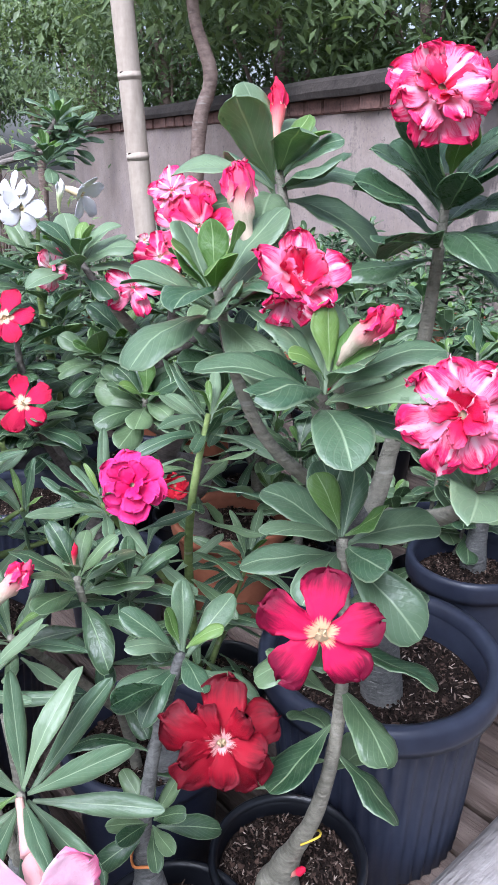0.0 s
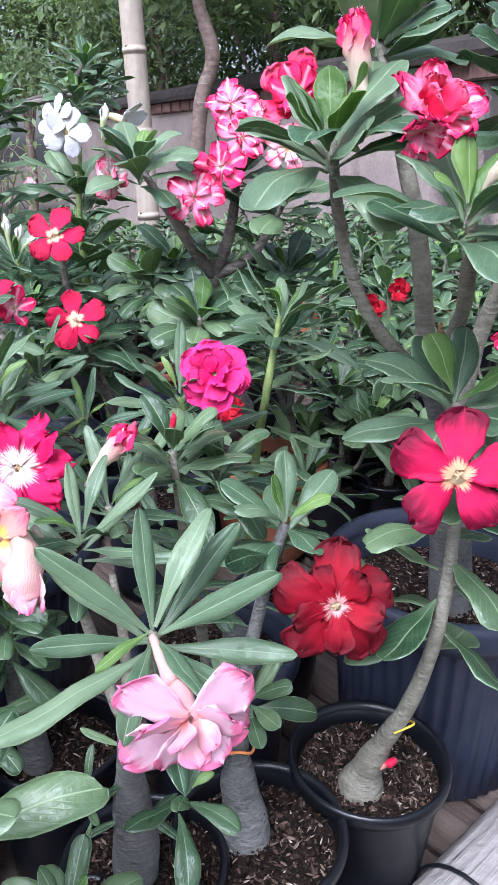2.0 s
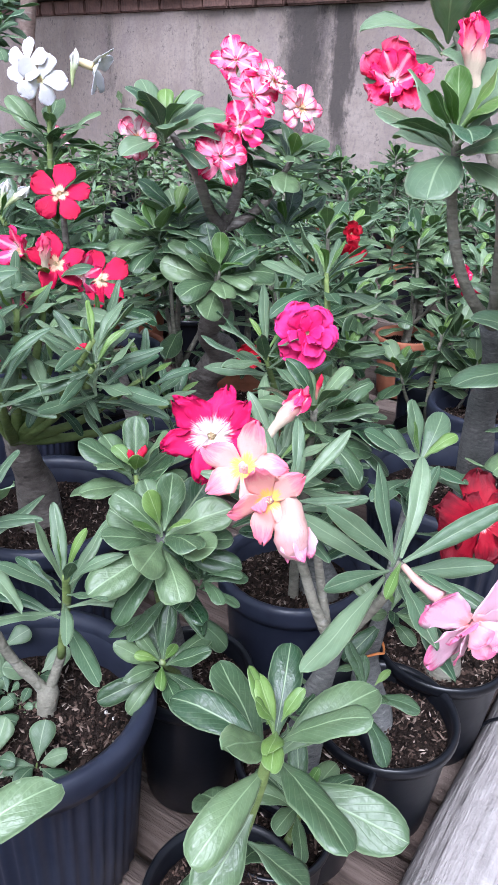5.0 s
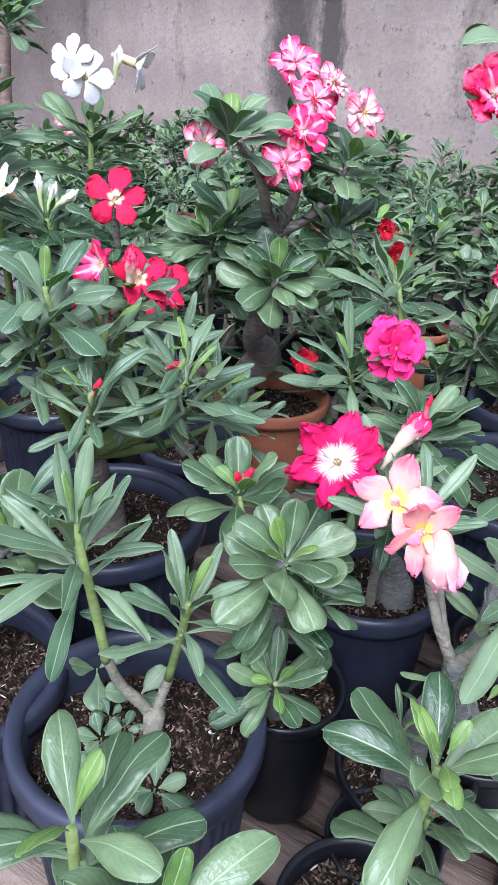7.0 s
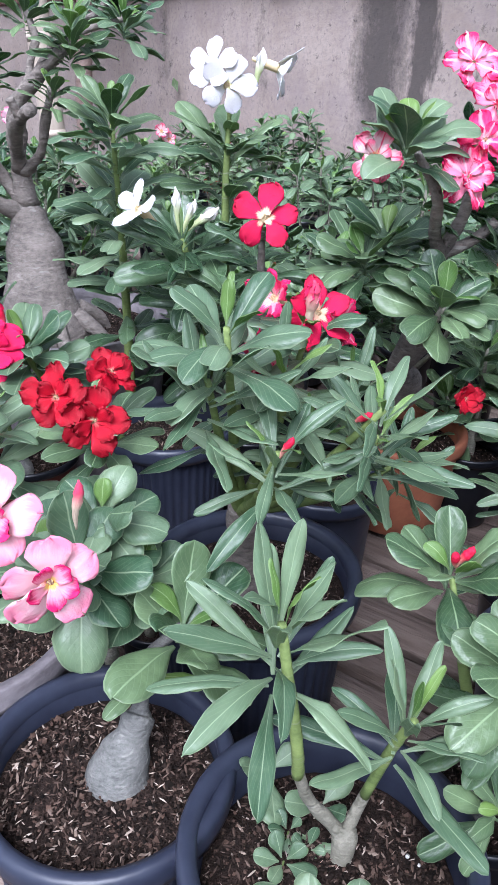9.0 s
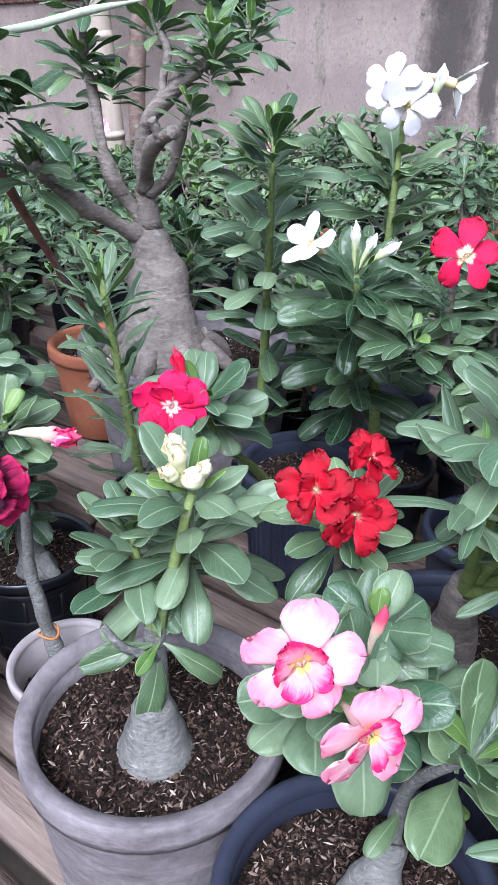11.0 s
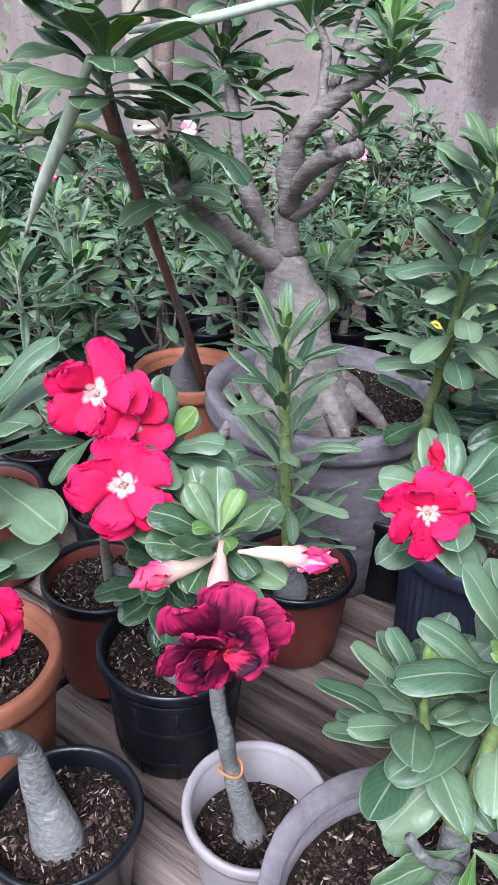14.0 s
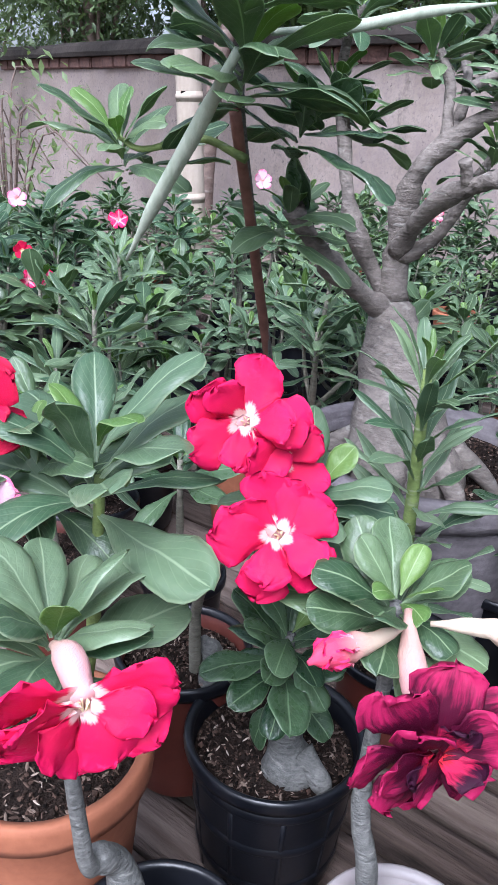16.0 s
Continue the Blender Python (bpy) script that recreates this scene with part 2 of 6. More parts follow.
PETALS = {
    "crimson": petal_material("petal_crimson", (0.80, 0.46, 0.26), (0.62, 0.008, 0.085), (0.16, 0.002, 0.026), None, 0.13, 0.24, 0.56, 0.1, 0.5),
    "deep_red": petal_material("petal_deep_red", (0.72, 0.38, 0.36), (0.34, 0.003, 0.019), (0.13, 0.002, 0.010), None, 0.12, 0.20, 0.60, 0.1, 0.5),
    "magenta": petal_material("petal_magenta", (0.70, 0.006, 0.12), (0.84, 0.018, 0.19), (0.86, 0.045, 0.26), None, 0.05, 0.3, 0.6),
    "picotee": petal_material("petal_picotee", (0.74, 0.03, 0.11), (0.84, 0.27, 0.41), (0.78, 0.020, 0.13), (0.86, 0.54, 0.63), 0.06, 0.26, 0.66, 0.09, 1.0),
    "picotee_heart": petal_material("petal_picotee_heart", (0.62, 0.006, 0.05), (0.80, 0.015, 0.10), (0.82, 0.12, 0.24), None, 0.1, 0.4, 0.7, 0.1, 0.5),
    "rose": petal_material("petal_rose", (0.86, 0.56, 0.60), (0.84, 0.055, 0.20), (0.82, 0.016, 0.13), (0.86, 0.40, 0.48), 0.16, 0.40, 0.6, 0.10, 0.9),
    "red_pink": petal_material("petal_red_pink", (0.84, 0.60, 0.40), (0.66, 0.007, 0.075), (0.50, 0.004, 0.048), None, 0.18, 0.28, 0.62, 0.1, 0.35),
    "white": petal_material("petal_white", (0.72, 0.70, 0.34), (0.72, 0.71, 0.72), (0.68, 0.66, 0.72), None, 0.06, 0.16, 0.7, 0.1, 0.08),
    "magenta_star": petal_material("petal_magenta_star", (0.82, 0.74, 0.72), (0.74, 0.010, 0.13), (0.66, 0.006, 0.11), None, 0.26, 0.46, 0.7, 0.045, 0.55),
    "peach": petal_material("petal_peach", (0.86, 0.56, 0.12), (0.82, 0.41, 0.37), (0.80, 0.20, 0.28), None, 0.14, 0.28, 0.58, 0.1, 0.6),
    "pale_pink": petal_material("petal_pale_pink", (0.84, 0.40, 0.40), (0.76, 0.50, 0.60), (0.76, 0.20, 0.36), None, 0.14, 0.34, 0.86, 0.1, 0.5),
    "blood": petal_material("petal_blood", (0.60, 0.20, 0.17), (0.52, 0.004, 0.024), (0.30, 0.003, 0.014), None, 0.05, 0.2, 0.6),
    "stripe_pink": petal_material("petal_stripe_pink", (0.84, 0.50, 0.22), (0.84, 0.60, 0.63), (0.80, 0.16, 0.27), (0.78, 0.06, 0.16), 0.14, 0.30, 0.66, 0.055, 0.7),
    "hot_pink": petal_material("petal_hot_pink", (0.86, 0.64, 0.60), (0.74, 0.008, 0.085), (0.70, 0.007, 0.10), None, 0.18, 0.27, 0.6, 0.1, 0.2),
    "black_red": petal_material("petal_black_red", (0.16, 0.003, 0.020), (0.085, 0.003, 0.024), (0.45, 0.014, 0.095), None, 0.10, 0.30, 0.62, 0.1, 0.9),
    "black_heart": petal_material("petal_black_heart", (0.60, 0.012, 0.035), (0.56, 0.016, 0.085), (0.035, 0.003, 0.020), None, 0.14, 0.30, 0.46, 0.1, 0.9),
    "blush": petal_material("petal_blush", (0.84, 0.40, 0.32), (0.80, 0.50, 0.55), (0.80, 0.26, 0.38), None, 0.10, 0.30, 0.60, 0.1, 0.4),
    "rimmed": petal_material("petal_rimmed", (0.80, 0.56, 0.14), (0.83, 0.36, 0.47), (0.72, 0.020, 0.150), None, 0.16, 0.36, 0.56, 0.1, 0.5),
    "cream": petal_material("petal_cream", (0.60, 0.60, 0.30), (0.74, 0.70, 0.46), (0.72, 0.64, 0.40), None, 0.1, 0.3, 0.6, 0.1, 0.1),
}


def bud_material(name, low, tip, a=0.35, b=0.7):
    m = Nodes(name)
    u, v = m.uv()
    g = m.math("ADD", v, m.math("MULTIPLY", m.math("SUBTRACT", m.noise(30.0), 0.5), 0.3))
    col = m.ramp(g, (a, low), (b, tip))
    m.bump(m.noise(40.0, 2.0, 0.5, "UV", (3.0, 0.4, 1.0)), 0.4, 0.002)
    return m.done(col, 0.5, 0.3)


BUD_PINK = bud_material("bud_pink", (0.62, 0.50, 0.38), (0.66, 0.06, 0.13))
BUD_RED = bud_material("bud_red", (0.66, 0.30, 0.24), (0.62, 0.01, 0.05), 0.2, 0.5)
BUD_CREAM = bud_material("bud_cream", (0.55, 0.58, 0.32), (0.76, 0.72, 0.50))
BUD_WHITE = bud_material("bud_white", (0.50, 0.56, 0.28), (0.78, 0.76, 0.68))
BUD_BLUSH = bud_material("bud_blush", (0.58, 0.36, 0.30), (0.68, 0.36, 0.36))


# ---- mesh helpers ----
def part(name, mesh, material, parent, label="", at=None):
    """One mesh object under a thing or a part."""
    if isinstance(mesh, bmesh.types.BMesh):
        me = bpy.data.meshes.new(name)
        mesh.to_mesh(me)
        mesh.free()
        mesh = me
    if material is not None and not mesh.materials:
        mesh.materials.append(material)
    ob = new(name, mesh)
    ob.parent = parent
    if at is not None:
        ob.matrix_basis = at
    if label:
        ob["label"] = label
    return ob


def thing(name, x, y, z, label, category, group="", kind=""):
    ob = new(name)
    ob.empty_display_size = 0.02
    ob.location = (x, y, z)
    return tagged(ob, label, category, group, kind)


def grid_mesh(name, verts, rows, cols, uvs, closed=False, smooth=True, caps=()):
    """A sheet of rows x cols points; closed joins the last column to the first."""
    faces = []
    wide = cols if closed else cols - 1
    for r in range(rows - 1):
        for c in range(wide):
            d = (c + 1) % cols
            faces.append((r * cols + c, r * cols + d, (r + 1) * cols + d, (r + 1) * cols + c))
    for row, flip in caps:
        ring = [row * cols + c for c in range(cols)]
        faces.append(ring[::-1] if flip else ring)
    me = bpy.data.meshes.new(name)
    me.from_pydata([tuple(v) for v in verts], [], faces)
    layer = me.uv_layers.new(name="UVMap")
    index = np.zeros(len(me.loops), dtype=np.int32)
    me.loops.foreach_get("vertex_index", index)
    layer.data.foreach_set("uv", np.asarray(uvs, dtype=np.float32)[index].ravel())
    if smooth:
        me.polygons.foreach_set("use_smooth", [True] * len(me.polygons))
    me.update()
    return me


def blade(name, width, bend, fold, wave, phase, rows=10, thick=0.010, twist=0.0, roll=0.0, buckle=0.0):
    """A leaf blade one unit long, from the origin along +y, upper side +z, with a real thickness. roll turns the margins down, buckle waves the whole sheet."""
    cols = 9
    top, low, uvs = [], [], []
    ys = [0.0, 0.14, 0.30, 0.46, 0.60, 0.73, 0.84, 0.92, 0.97, 1.0]
    sway = 0.05 * math.sin(phase * 3.1)
    for y in ys:
        w = width(y) * (1 + 0.06 * math.sin(9 * y + phase))
        turn = twist * y
        zc = -bend * y * y + bend * 0.25 * y + buckle * 0.6 * math.sin(5.0 * y + phase * 1.7)
        yy = y - 0.28 * abs(bend) * y ** 3
        for c in range(cols):
            s = c / (cols - 1) * 2 - 1
            x = s * w
            z = zc + fold * abs(x) * (1 - 0.45 * abs(s)) - roll * w * s ** 4 + buckle * (1 - s * s) * math.sin(13 * y + phase)
            z += wave * abs(s) ** 2 * math.sin(11.0 * y + phase + (1.9 if s > 0 else 0.0)) * min(1, y * 3)
            xr = x * math.cos(turn) - (z - zc) * math.sin(turn) + sway * y * y
            zr = zc + x * math.sin(turn) + (z - zc) * math.cos(turn)
            top.append((xr, yy, zr))
            low.append((xr, yy, zr - thick * (1 - 0.6 * abs(s))))
            uvs.append(((s + 1) / 2, y))
    n = len(top)
    faces = []
    for r in range(rows - 1):
        for c in range(cols - 1):
            a, b, d, e = r * cols + c, r * cols + c + 1, (r + 1) * cols + c + 1, (r + 1) * cols + c
            faces.append((a, b, d, e))
            faces.append((n + e, n + d, n + b, n + a))
        for c, flip in ((0, False), (cols - 1, True)):
            q = (r * cols + c, (r + 1) * cols + c, n + (r + 1) * cols + c, n + r * cols + c)
            faces.append(q[::-1] if flip else q)
    me = bpy.data.meshes.new(name)
    me.from_pydata(top + low, [], faces)
    layer = me.uv_layers.new(name="UVMap")
    index = np.zeros(len(me.loops), dtype=np.int32)
    me.loops.foreach_get("vertex_index", index)
    layer.data.foreach_set("uv", np.asarray(uvs + uvs, dtype=np.float32)[index].ravel())
    me.polygons.foreach_set("use_smooth", [True] * len(me.polygons))
    me.update()
    return me


def outline(y, peak, stalk, full, tip):
    """Half width of a spoon-shaped blade: slim at the stalk, widest at peak, rounded off at the tip."""
    if y <= peak:
        t = y / peak
        return stalk + (full - stalk) * (t * t * (3 - 2 * t)) ** 0.85
    t = min(1.0, (y - peak) / (1.0 - peak))
    return max(0.004, full * (1 - t ** tip) ** 0.5)


def w_broad(y):
    return outline(y, 0.66, 0.018, 0.240, 2.5)


def w_mid(y):
    return outline(y, 0.64, 0.015, 0.172, 2.4)


def w_narrow(y):
    return outline(y, 0.60, 0.014, 0.088, 2.2)


def w_round(y):
    return outline(y, 0.62, 0.020, 0.310, 2.3)


def w_petal(y):
    return outline(y, 0.66, 0.13, 0.46, 2.9)


def w_lobe_petal(y):
    return outline(y, 0.68, 0.12, 0.415, 3.0)


def w_point_petal(y):
    return outline(y, 0.50, 0.13, 0.38, 1.3)


def w_slim_petal(y):
    return outline(y, 0.55, 0.11, 0.34, 1.9)


def petal_mesh(width, rng, ruffle, soft=1.0):
    """A soft petal: cupped, its margin ruffled and its tip uneven."""
    rows, cols, thick = 10, 13, 0.014
    bend, cup, twist = rng.uniform(0.0, 0.30) * soft, rng.uniform(-0.25, 0.10) * soft, rng.uniform(-0.25, 0.25)
    ph, skew = [rng.uniform(0, 6.28) for _ in range(4)], rng.uniform(-0.10, 0.10)
    top, low, uvs = [], [], []
    for r in range(rows):
        y = (0.0, 0.14, 0.30, 0.46, 0.60, 0.73, 0.84, 0.92, 0.97, 1.0)[r]
        w = max(0.03, width(y))
        zc = -bend * y * y + 0.06 * math.sin(3 * y + ph[0])
        for c in range(cols):
            s = c / (cols - 1) * 2 - 1
            x = s * w * (1 + (0.04 + 0.5 * ruffle) * math.sin(13 * y + ph[1] + 2 * s)) + skew * y * y
            edge = max(abs(s) ** 2.2, max(0.0, y - 0.7) * 2.6)
            z = zc + cup * s * s * w + ruffle * edge * (math.sin(9.0 * y + 2.2 * s + ph[2]) + 0.75 * math.sin(19.0 * (y + 0.7 * s) + ph[3]) + 0.5 * math.sin(31.0 * s + ph[0]))
            yy = y * (1 + (0.05 * math.sin(5.0 * s + ph[1]) + 0.45 * ruffle * math.sin(14.0 * s + ph[2])) * y)
            t = twist * y
            top.append((x * math.cos(t) - (z - zc) * math.sin(t), yy, zc + x * math.sin(t) + (z - zc) * math.cos(t)))
            low.append((top[-1][0], yy, top[-1][2] - thick))
            uvs.append(((s + 1) / 2, y))
    n, faces = rows * cols, []
    for r in range(rows - 1):
        for c in range(cols - 1):
            a, b, d, e = r * cols + c, r * cols + c + 1, (r + 1) * cols + c + 1, (r + 1) * cols + c
            faces += [(a, b, d, e), (n + e, n + d, n + b, n + a)]
    rim = [r * cols for r in range(rows)] + [(rows - 1) * cols + c for c in range(1, cols)] + [r * cols + cols - 1 for r in range(rows - 2, -1, -1)]
    for a, b in zip(rim, rim[1:]):
        faces.append((a, b, n + b, n + a))
    me = bpy.data.meshes.new("petal")
    me.from_pydata(top + low, [], faces)
    layer = me.uv_layers.new(name="UVMap")
    index = np.zeros(len(me.loops), dtype=np.int32)
    me.loops.foreach_get("vertex_index", index)
    layer.data.foreach_set("uv", np.asarray(uvs + uvs, dtype=np.float32)[index].ravel())
    me.polygons.foreach_set("use_smooth", [True] * len(me.polygons))
    me.update()
    return me


RNG = random.Random(11)
LEAVES = {}
for kind, width in (("broad", w_broad), ("mid", w_mid), ("narrow", w_narrow), ("round", w_round)):
    for tone, mat in (("green", LEAF), ("young", LEAF_BRIGHT), ("pale", LEAF_PALE), ("deep", LEAF_DEEP)):
        LEAVES[kind, tone] = []
        for i in range(9):
            me = blade("leaf", width, RNG.uniform(-0.05, 0.52), RNG.uniform(0.05, 0.50), RNG.uniform(0.010, 0.034), RNG.uniform(0, 6), 10, 0.012, RNG.uniform(-0.55, 0.55), RNG.uniform(0.0, 0.45), RNG.uniform(0.004, 0.018))
            me.materials.append(mat)
            LEAVES[kind, tone].append(me)

PETAL_MESH = {}
for key, mat in PETALS.items():
    for shape, width in (("wide", w_petal), ("slim", w_slim_petal), ("lobe", w_lobe_petal), ("point", w_point_petal)):
        PETAL_MESH[key, shape] = []
        ruffle = {"white": 0.015, "crimson": 0.06, "red_pink": 0.04, "peach": 0.045, "hot_pink": 0.06, "deep_red": 0.08, "magenta": 0.075, "pale_pink": 0.035, "black_red": 0.06, "blush": 0.03, "rimmed": 0.05}.get(key, 0.085)
        for i in range(5):
            me = petal_mesh(width, RNG, ruffle, 0.6 if ruffle < 0.05 else 0.8)
            me.materials.append(mat)
            PETAL_MESH[key, shape].append(me)


def frame_of(direction, normal, origin, size):
    """A pose with +y along direction and +z as near to normal as can be."""
    y = direction.normalized()
    x = y.cross(normal)
    if x.length < 1e-4:
        x = y.orthogonal()
    x.normalize()
    z = x.cross(y)
    m = Matrix((x, y, z)).transposed().to_4x4() @ Matrix.Diagonal((size, size, size, 1))
    m.translation = origin
    return m


def smooth_line(points, n):
    """Catmull-Rom through the points, n steps a span."""
    p = [Vector(q) for q in points]
    p = [p[0] * 2 - p[1]] + p + [p[-1] * 2 - p[-2]]
    out = []
    for i in range(1, len(p) - 2):
        for k in range(n):
            t = k / n
            a, b, c, d = p[i - 1], p[i], p[i + 1], p[i + 2]
            out.append(0.5 * (2 * b + (c - a) * t + (2 * a - 5 * b + 4 * c - d) * t * t + (3 * b - a - 3 * c + d) * t ** 3))
    out.append(p[-2])
    return out


def tube_mesh(name, points, radii, sides=12, steps=5, knobs=0.06, seed=0):
    """A limb through the points, with a radius at each and slightly knobbly sides."""
    line = smooth_line(points, steps)
    rad = []
    for i in range(len(radii) - 1):
        for k in range(steps):
            t = k / steps
            t = t * t * (3 - 2 * t)
            rad.append(radii[i] * (1 - t) + radii[i + 1] * t)
    rad.append(radii[-1])
    ahead = (line[1] - line[0]).normalized()
    side = ahead.orthogonal().normalized()
    verts, uvs = [], []
    for i, p in enumerate(line):
        d = (line[min(i + 1, len(line) - 1)] - line[max(i - 1, 0)]).normalized()
        side = (side - d * side.dot(d)).normalized()
        up = d.cross(side)
        for c in range(sides):
            a = 2 * math.pi * c / sides
            out = side * math.cos(a) + up * math.sin(a)
            k = 1 + knobs * noise.noise((p + out * rad[i]) * (0.35 / max(rad[i], 0.002)) + Vector((seed, 0, 0)))
            verts.append(p + out * rad[i] * k)
            uvs.append((c / sides, i / (len(line) - 1)))
    rows = len(line)
    return grid_mesh(name, verts, rows, sides, uvs, True, True, ((0, True), (rows - 1, False)))


def lathe_mesh(name, profile, sides=40, flute=0.0, flutes=0):
    """A turned form from (radius, height) pairs, from the outside round."""
    verts, uvs = [], []
    for i, (r, z) in enumerate(profile):
        for c in range(sides):
            a = 2 * math.pi * c / sides
            k = 1 + (flute * math.cos(flutes * a) if flutes and 0 < i < 6 else 0)
            verts.append((r * k * math.cos(a), r * k * math.sin(a), z))
            uvs.append((c / sides, i / (len(profile) - 1)))
    return grid_mesh(name, verts, len(profile), sides, uvs, True)


# ---- plant helpers ----
def local(plant, p):
    return Vector(p) - Vector(plant.location)


def limb(plant, pts, radii, mat=BARK, name="branch", sides=12, knobs=0.17, label=""):
    q = [local(plant, p) for p in pts]
    slim = 0.86 if name in ("caudex", "trunk", "root", "pebble", "flower_stalk") else 0.64
    radii = [r * slim for r in radii]
    return part(name, tube_mesh(name, q, radii, sides, 5, knobs, RNG.uniform(0, 50)), mat, plant, label)


def leaf(plant, base, direction, normal, kind, tone, size):
    me = RNG.choice(LEAVES[kind, tone])
    part("leaf", me, None, plant, "", frame_of(direction, normal, local(plant, base), size))


def rosette(plant, tip, kind="broad", n=11, size=0.08, tone="green", lean=(0, 0, 1), young=3, wide=88, close=22, drop=0.03):
    """Leaves set in a spiral round the end of a shoot: the lowest open, the inner ones upright and fresh green."""
    axis = Vector(lean).normalized()
    e1 = axis.orthogonal().normalized()
    e2 = axis.cross(e1)
    tip = Vector(tip)
    turn = RNG.uniform(0, 6.28)
    n = round(n * (1.4 if plant.name.startswith("desert_rose") and n > 7 else 1))
    for i in range(n):
        f = i / max(1, n - 1)
        a = turn + i * 2.39996 + RNG.uniform(-0.25, 0.25)
        radial = e1 * math.cos(a) + e2 * math.sin(a)
        th = radians(0.9 * wide + (close - 0.9 * wide) * f ** 0.9 + RNG.uniform(-9, 9))
        d = axis * math.cos(th) + radial * math.sin(th)
        nrm = axis * math.sin(th) - radial * math.cos(th)
        nrm = nrm + e1 * RNG.uniform(-0.2, 0.2) + e2 * RNG.uniform(-0.2, 0.2)
        inner = i >= n - young
        s = 1.06 * size * RNG.uniform(0.74, 1.1) * (1 - 0.25 * f) * (0.66 if inner else 1.0)
        leaf(plant, tip - axis * drop * (1 - f) + radial * 0.003, d, nrm, kind, "young" if inner else tone, s)


def stem_leaves(plant, p, q, n, kind="narrow", size=0.08, tone="green", rise=55):
    """Leaves spread along a stem from p to q."""
    p, q = Vector(p), Vector(q)
    axis = (q - p).normalized()
    e1 = axis.orthogonal().normalized()
    e2 = axis.cross(e1)
    for i in range(n):
        f = (i + 0.5) / n
        a = i * 2.39996 + RNG.uniform(-0.3, 0.3)
        radial = e1 * math.cos(a) + e2 * math.sin(a)
        th = radians(rise + RNG.uniform(-14, 22) + 20 * (1 - f))
        d = axis * math.cos(th) + radial * math.sin(th)
        nrm = axis * math.sin(th) - radial * math.cos(th)
        leaf(plant, p.lerp(q, f) + radial * 0.004, d, nrm, kind, tone, size * RNG.uniform(0.75, 1.1))


def stamen_mesh(r):
    """Five fine pointed filaments that lean together over the throat."""
    verts, faces = [], []
    for i in range(5):
        a = i * 1.2566
        d = Vector((math.cos(a), math.sin(a), 0))
        e = Vector((-d.y, d.x, 0))
        n = len(verts)
        verts += [d * r * 0.11 + e * r * 0.03, d * r * 0.11 - e * r * 0.03, d * r * 0.15 + Vector((0, 0, r * 0.10)), d * r * 0.05 + Vector((0, 0, r * 0.02)), d * r * 0.03 + Vector((0, 0, r * 0.22))]
        faces += [(n, n + 1, n + 2), (n, n + 2, n + 4), (n + 1, n + 4, n + 2), (n + 1, n + 3, n + 4), (n, n + 4, n + 3), (n, n + 3, n + 1)]
    me = bpy.data.meshes.new("stamen")
    me.from_pydata([tuple(v) for v in verts], [], faces)
    return me


def flower(plant, at, face, r, kind, layers=((5, 1.0, 72),), shape="wide", inner=None, tube=1.1, label="", root=None, spin=None, fan=1.0):
    """A trumpet flower that faces along face: a tube, from root if given, with petals round its mouth in one or more whorls. A fan below 1 leaves the upper part of the whorl open."""
    n = Vector(face).normalized()
    e1 = n.cross(UP)
    e1 = e1.normalized() if e1.length > 0.01 else Vector((1, 0, 0))
    e2 = n.cross(e1)
    c = local(plant, at)
    back = [c - n * r * tube, c - n * r * tube * 0.5, c - n * r * 0.12]
    if root:
        q = local(plant, root)
        back = [q, q.lerp(c - n * r * 0.6, 0.6), c - n * r * 0.12]
    tube_mat = BUD_BLUSH if kind in ("peach", "pale_pink", "hot_pink", "black_red", "blush") else THROAT
    heart = part("flower", tube_mesh("flower", back, (r * 0.07, r * (0.22 if root else 0.17), r * 0.17), 10, 4, 0.06), tube_mat, plant, label)
    spin = RNG.uniform(-0.3, 0.3) if spin is None else spin
    for w, (count, scale, open_deg) in enumerate(layers):
        key = inner if inner and w == len(layers) - 1 else kind
        for i in range(count):
            a = 2 * math.pi * (i + 0.5 * (w % 2)) / count + RNG.uniform(-0.10, 0.10) * (1 + w) + 1.57 + spin
            if fan < 1:
                a = -1.57 + (i - (count - 1) / 2) * 6.283 * fan / count + RNG.uniform(-0.1, 0.1)
            radial = e1 * math.cos(a) - e2 * math.sin(a)
            th = radians(open_deg + RNG.uniform(-9, 9) * (1 + 0.5 * w))
            d = n * math.cos(th) + radial * math.sin(th)
            nrm = n * math.sin(th) - radial * math.cos(th) + n.cross(radial) * (0.22 + RNG.uniform(-0.12, 0.12) * (1 + 1.5 * w))
            me = RNG.choice(PETAL_MESH[key, shape])
            part("petal", me, None, heart, "", frame_of(d, nrm, c + radial * r * 0.09 - n * r * 0.10 + n * r * 0.06 * w, r * 1.02 * scale * RNG.uniform(0.92, 1.08)))
    if len(layers) < 3:
        m = Matrix((e1, e2, n)).transposed().to_4x4()
        m.translation = c - n * r * 0.10
        part("stamen", stamen_mesh(r * 0.62), THROAT, heart, "pale yellow stamens", m)
    return heart


BUD_PETAL = {"bud_pink": "rose", "bud_red": "red_pink", "bud_cream": "cream", "bud_white": "white", "bud_blush": "pale_pink"}


